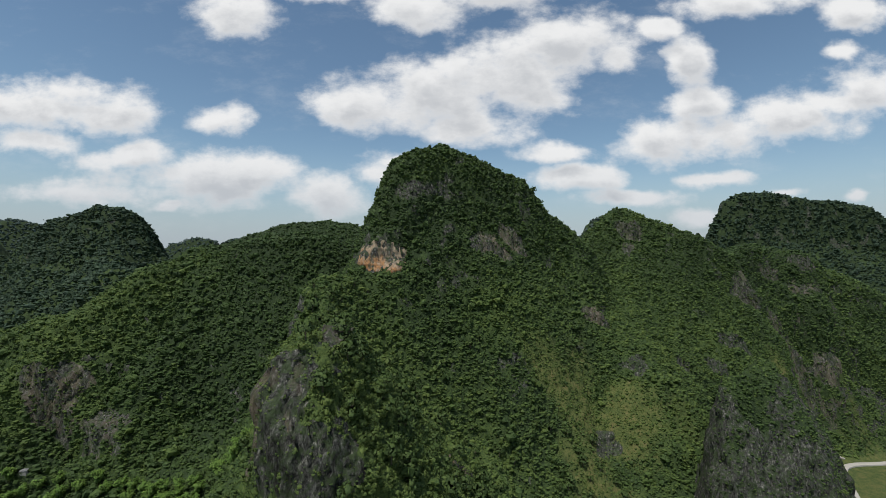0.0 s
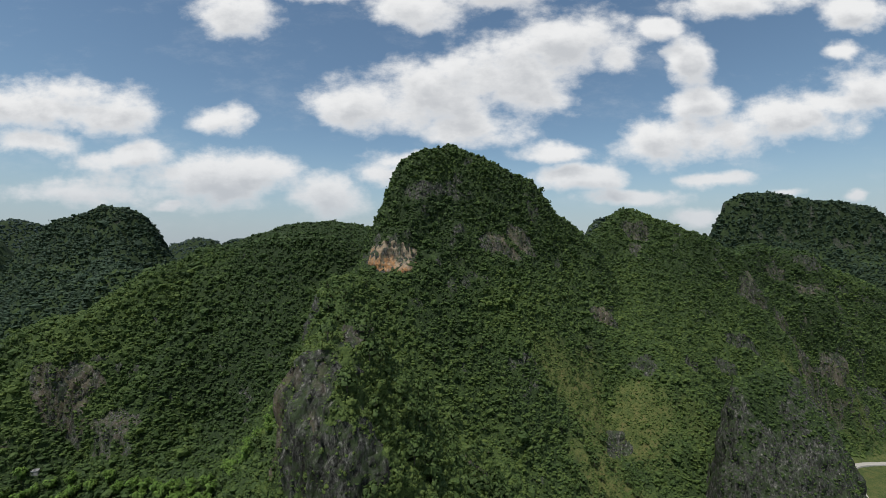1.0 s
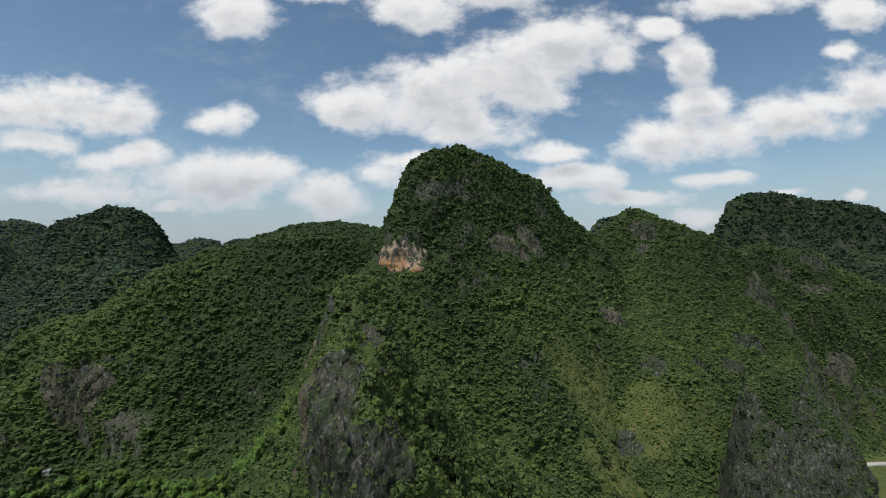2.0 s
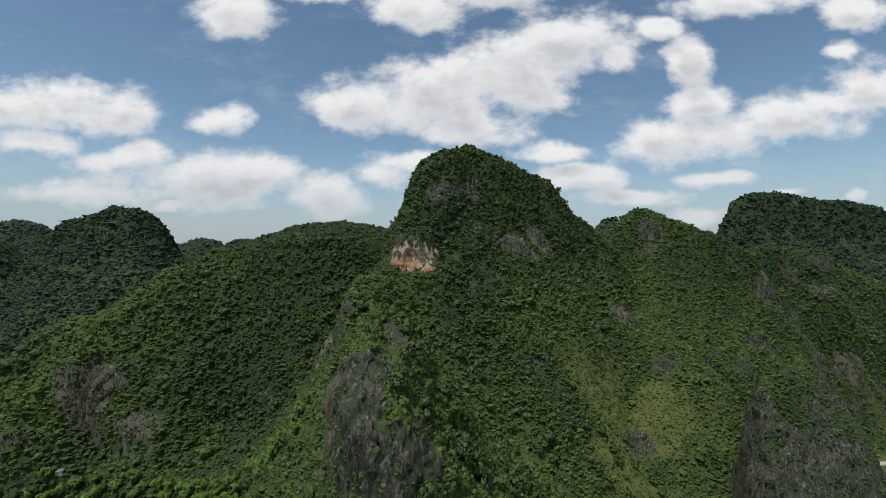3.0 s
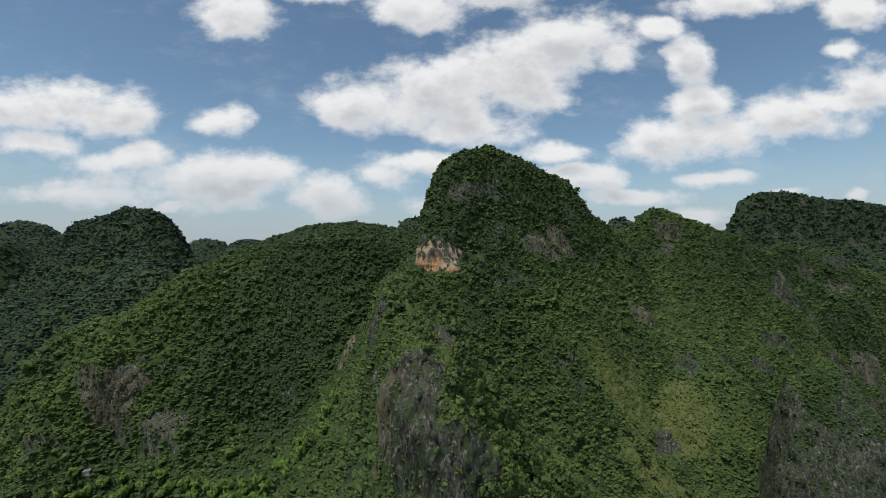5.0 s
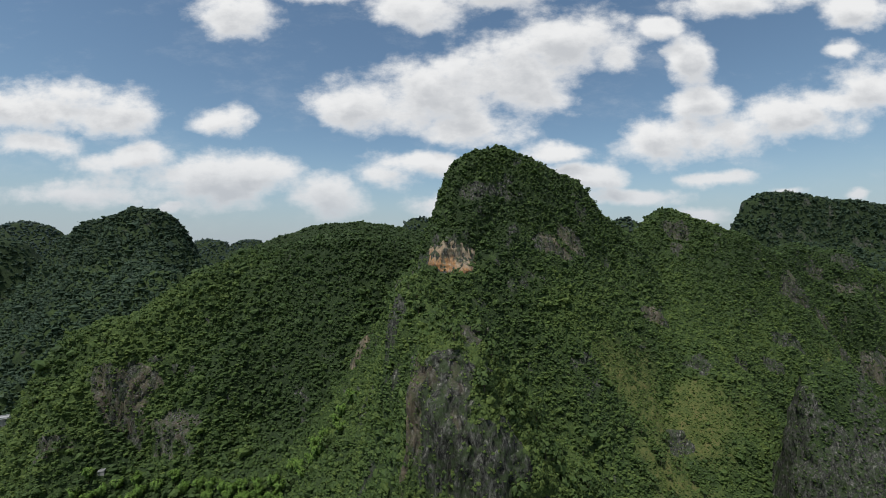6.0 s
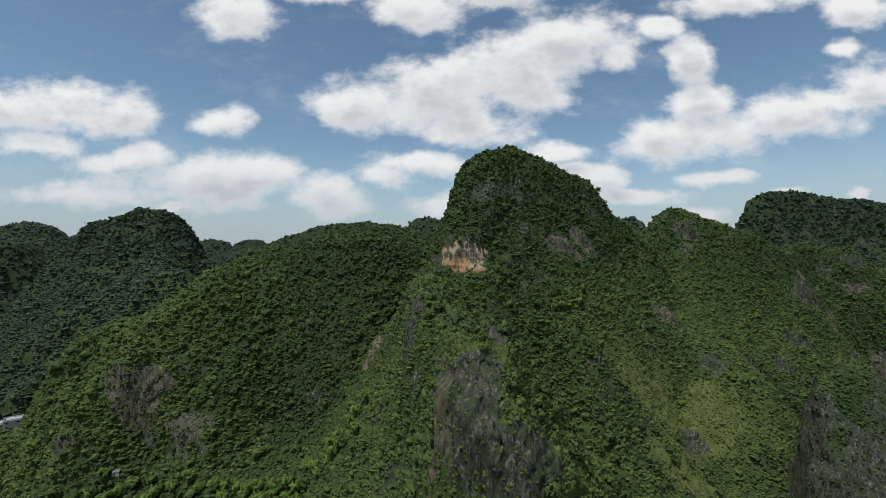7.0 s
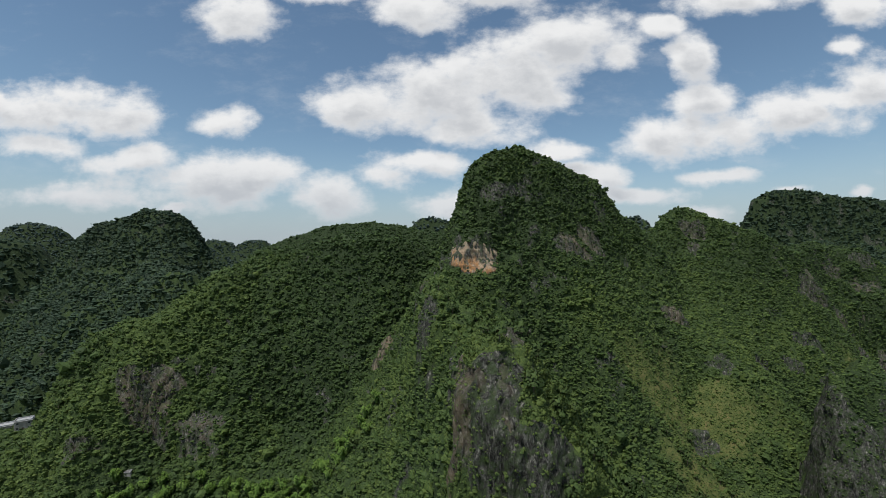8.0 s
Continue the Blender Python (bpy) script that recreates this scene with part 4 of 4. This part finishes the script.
tagged(road, "narrow pale concrete lane curving through green fields", "road", kind="structure")


def house(width, depth, storeys, label):
    """A plain flat-roofed village house with parapet, door and windows."""
    top = new("house")
    tall = 3.1 * storeys
    bm = bmesh.new()
    box(bm, -width / 2, width / 2, -depth / 2, depth / 2, -0.6, tall)
    wall = part("wall", bm, PLASTER, top, "stained pale plaster")
    bm = bmesh.new()
    box(bm, -width / 2 - 0.4, width / 2 + 0.4, -depth / 2 - 0.4, depth / 2 + 0.4, tall, tall + 0.18, 0.03)
    for x0, x1, y0, y1 in ((-0.5, 0.5, -0.5, -0.46), (-0.5, 0.5, 0.46, 0.5), (-0.5, -0.47, -0.46, 0.46), (0.47, 0.5, -0.46, 0.46)):
        box(bm, x0 * width, x1 * width, y0 * depth, y1 * depth, tall + 0.18, tall + 0.9)
    part("roof", bm, SHEET, top, "pale flat roof with parapet")
    bm = bmesh.new()
    box(bm, -0.55, 0.55, -depth / 2 - 0.06, -depth / 2 + 0.02, 0, 2.1, 0.02)
    part("door", bm, WOOD, top, "brown wooden door")
    for s in range(storeys):
        for wx in (-0.32, 0.32):
            bm = bmesh.new()
            x, z = wx * width, 3.1 * s + 1.0
            for a in ((-0.75, -0.65, 0, 1.4), (0.65, 0.75, 0, 1.4), (-0.65, 0.65, 0, 0.1), (-0.65, 0.65, 1.3, 1.4)):
                box(bm, x + a[0], x + a[1], -depth / 2 - 0.08, -depth / 2 + 0.02, z + a[2], z + a[3])
            frame_part = part("window", bm, SHEET, top)
            bm = bmesh.new()
            box(bm, x - 0.65, x + 0.65, -depth / 2 - 0.03, -depth / 2 + 0.02, z + 0.1, z + 1.3)
            part("pane", bm, GLASS, frame_part, "dark glass")
    return tagged(top, label, "house", "village houses")


def shed(width, depth):
    """A small hut on posts under a pale sheet roof."""
    top = new("shed")
    bm = bmesh.new()
    box(bm, -width / 2 + 0.2, width / 2 - 0.2, -depth / 2 + 0.2, depth / 2 - 0.2, -0.8, 1.9)
    part("wall", bm, PLASTER, top, "grey block wall")
    bm = bmesh.new()
    for k in range(12):
        x = -width / 2 + width * k / 12
        vs = [bm.verts.new((x + dx, y, 2.0 + (y + depth / 2) * 0.22 + dz)) for dx, dz in ((0, 0), (width / 24, 0.05), (width / 12, 0)) for y in (-depth / 2, depth / 2)]
        bm.faces.new((vs[0], vs[2], vs[3], vs[1]))
        bm.faces.new((vs[2], vs[4], vs[5], vs[3]))
    bmesh.ops.solidify(bm, geom=bm.faces[:], thickness=0.04)
    part("roof", bm, SHEET, top, "pale corrugated sheet roof")
    return tagged(top, "small hut with pale sheet roof among trees", "shed")


s = shed(3.4, 2.4)
s.matrix_basis = Matrix.Translation((-221.5, 226.0, land_z(-221.5, 226.0) + 0.4)) @ Matrix.Rotation(0.3, 4, "Z")

first = house(9.0, 7.0, 2, "two-storey pale plaster village house with flat roof")
first.matrix_basis = pose(-335, 284, land_z(-335, 284), 0, 0, 35)
second = house(12.0, 7.5, 1, "low pale plaster village house with wide flat roof")
second.matrix_basis = pose(-349, 287, land_z(-349, 287), 0, 0, 40)
third = house(7.0, 6.0, 1, "small pale plaster outbuilding with flat roof")
third.matrix_basis = pose(-362, 284, land_z(-362, 284), 0, 0, 20)


# pale stones of a rubble bank at the edge of the meadow
def stone(seed, size):
    rng = np.random.default_rng(seed)
    bm = bmesh.new()
    bmesh.ops.create_icosphere(bm, subdivisions=1, radius=size)
    for v in bm.verts:
        v.co *= rng.uniform(0.7, 1.2)
        v.co.z *= 0.7
    return bm


def rubble_material():
    m = Nodes("pale_rubble")
    return m.done(m.ramp(m.noise(0.6, 6, 0.65), (0.3, (0.16, 0.15, 0.13)), (0.7, (0.38, 0.36, 0.32))), 0.9, m.noise(0.2, 5), 0.5, 0.1)


RUBBLE = rubble_material()
kinds = [part("boulder", stone(40 + i, 0.7 + 0.25 * i), RUBBLE, None) for i in range(4)]
for i in range(34):
    t = i / 33
    x, y = 288 + 12 * t + rng.uniform(-1.0, 1.0), 331 - 10 * t + rng.uniform(-1.2, 1.2)
    m = pose(x, y, land_z(x, y) + 0.35, 0, 0, rng.uniform(0, 360))
    b = kinds[i] if i < 4 else copy_thing(kinds[i % 4], m)
    b.matrix_basis = m
    tagged(b, "pale grey limestone boulder in a rubble bank", "boulder", "rubble boulders")


# ---- bare cliff faces ----
def rock_face(label, at, heading, width, height, rust, seed):
    """A bare limestone face that follows the slope: fluted, with ledges and cracks, its rim sunk into the hill."""
    nu, nv = int(np.clip(width * 2, 26, 48)), int(np.clip(height * 2, 22, 48))
    u, v = np.meshgrid(np.linspace(-1.3, 1.3, nu), np.linspace(-1.3, 1.3, nv))
    s, t = u * width / 2, v * height / 2
    a = radians(heading)
    out, side = np.array([math.cos(a), math.sin(a)]), np.array([-math.sin(a), math.cos(a)])
    base = np.full(u.shape, -13.0)
    for q in np.linspace(-13, 13, 27):
        x, y = at[0] + side[0] * s + out[0] * q, at[1] + side[1] * s + out[1] * q
        base = np.where(rough(x, y, land(x, y, "peak")[0]) >= at[2] + t, q, base)
    for _ in range(4):
        soft = np.pad(base, 1, mode="edge")
        base = (soft[:-2, 1:-1] + soft[2:, 1:-1] + soft[1:-1, :-2] + soft[1:-1, 2:] + 2 * base) / 6
    rim = (np.abs(u) ** 2.6 + np.abs(v) ** 2.6) ** 0.8 + 0.55 * fbm(s, t, seed, 7.0, 3, seed)
    deep = np.where(rim < 1, 0.5 * np.clip((1 - rim) * 3, 0, 1), -5.0 * (rim - 1))
    flutes = 1.0 * fbm(s, t * 0.25, seed + 5.0, 3.0, 3, seed + 3) - 1.0 * np.abs(fbm(s, t * 0.3, seed + 2.0, 2.4, 2, seed + 13))
    ledges = -0.9 * np.abs(fbm(s * 0.5, t * 2.0, seed + 9.0, 6.0, 2, seed + 6))
    d = base + deep + 0.8 * flutes + ledges + 0.3 + 1.4 * (rust > 0.7)
    verts = np.stack([at[0] + side[0] * s + out[0] * d, at[1] + side[1] * s + out[1] * d, at[2] + t], 2).reshape(-1, 3)
    j, i = np.meshgrid(np.arange(nv - 1), np.arange(nu - 1), indexing="ij")
    k = (j * nu + i)[rim[:-1, :-1] < 1.5].ravel()
    ob = mesh_object("cliff", verts, np.stack([k, k + 1, k + 1 + nu, k + nu], 1), HILL, True)
    n = len(verts)
    spread(ob.data, "rock", np.full(n, 1.3))
    spread(ob.data, "rust", (rust + 1.3 * rust * np.clip(0.15 - v * 1.2 - u * 0.6 + fbm(s, t * 0.4, seed, 5.0, 3, seed + 8), 0, 1)).ravel())
    spread(ob.data, "meadow", np.zeros(n))
    spread(ob.data, "tint", np.full(n, 0.5))
    return tagged(ob, label, "cliff", kind="structure")


for k, (label, (fx, fy, fz, heading, width, height, rust)) in enumerate(FACES.items()):
    rock_face(label, (fx, fy, fz), heading, width, height, rust, 11 + k)
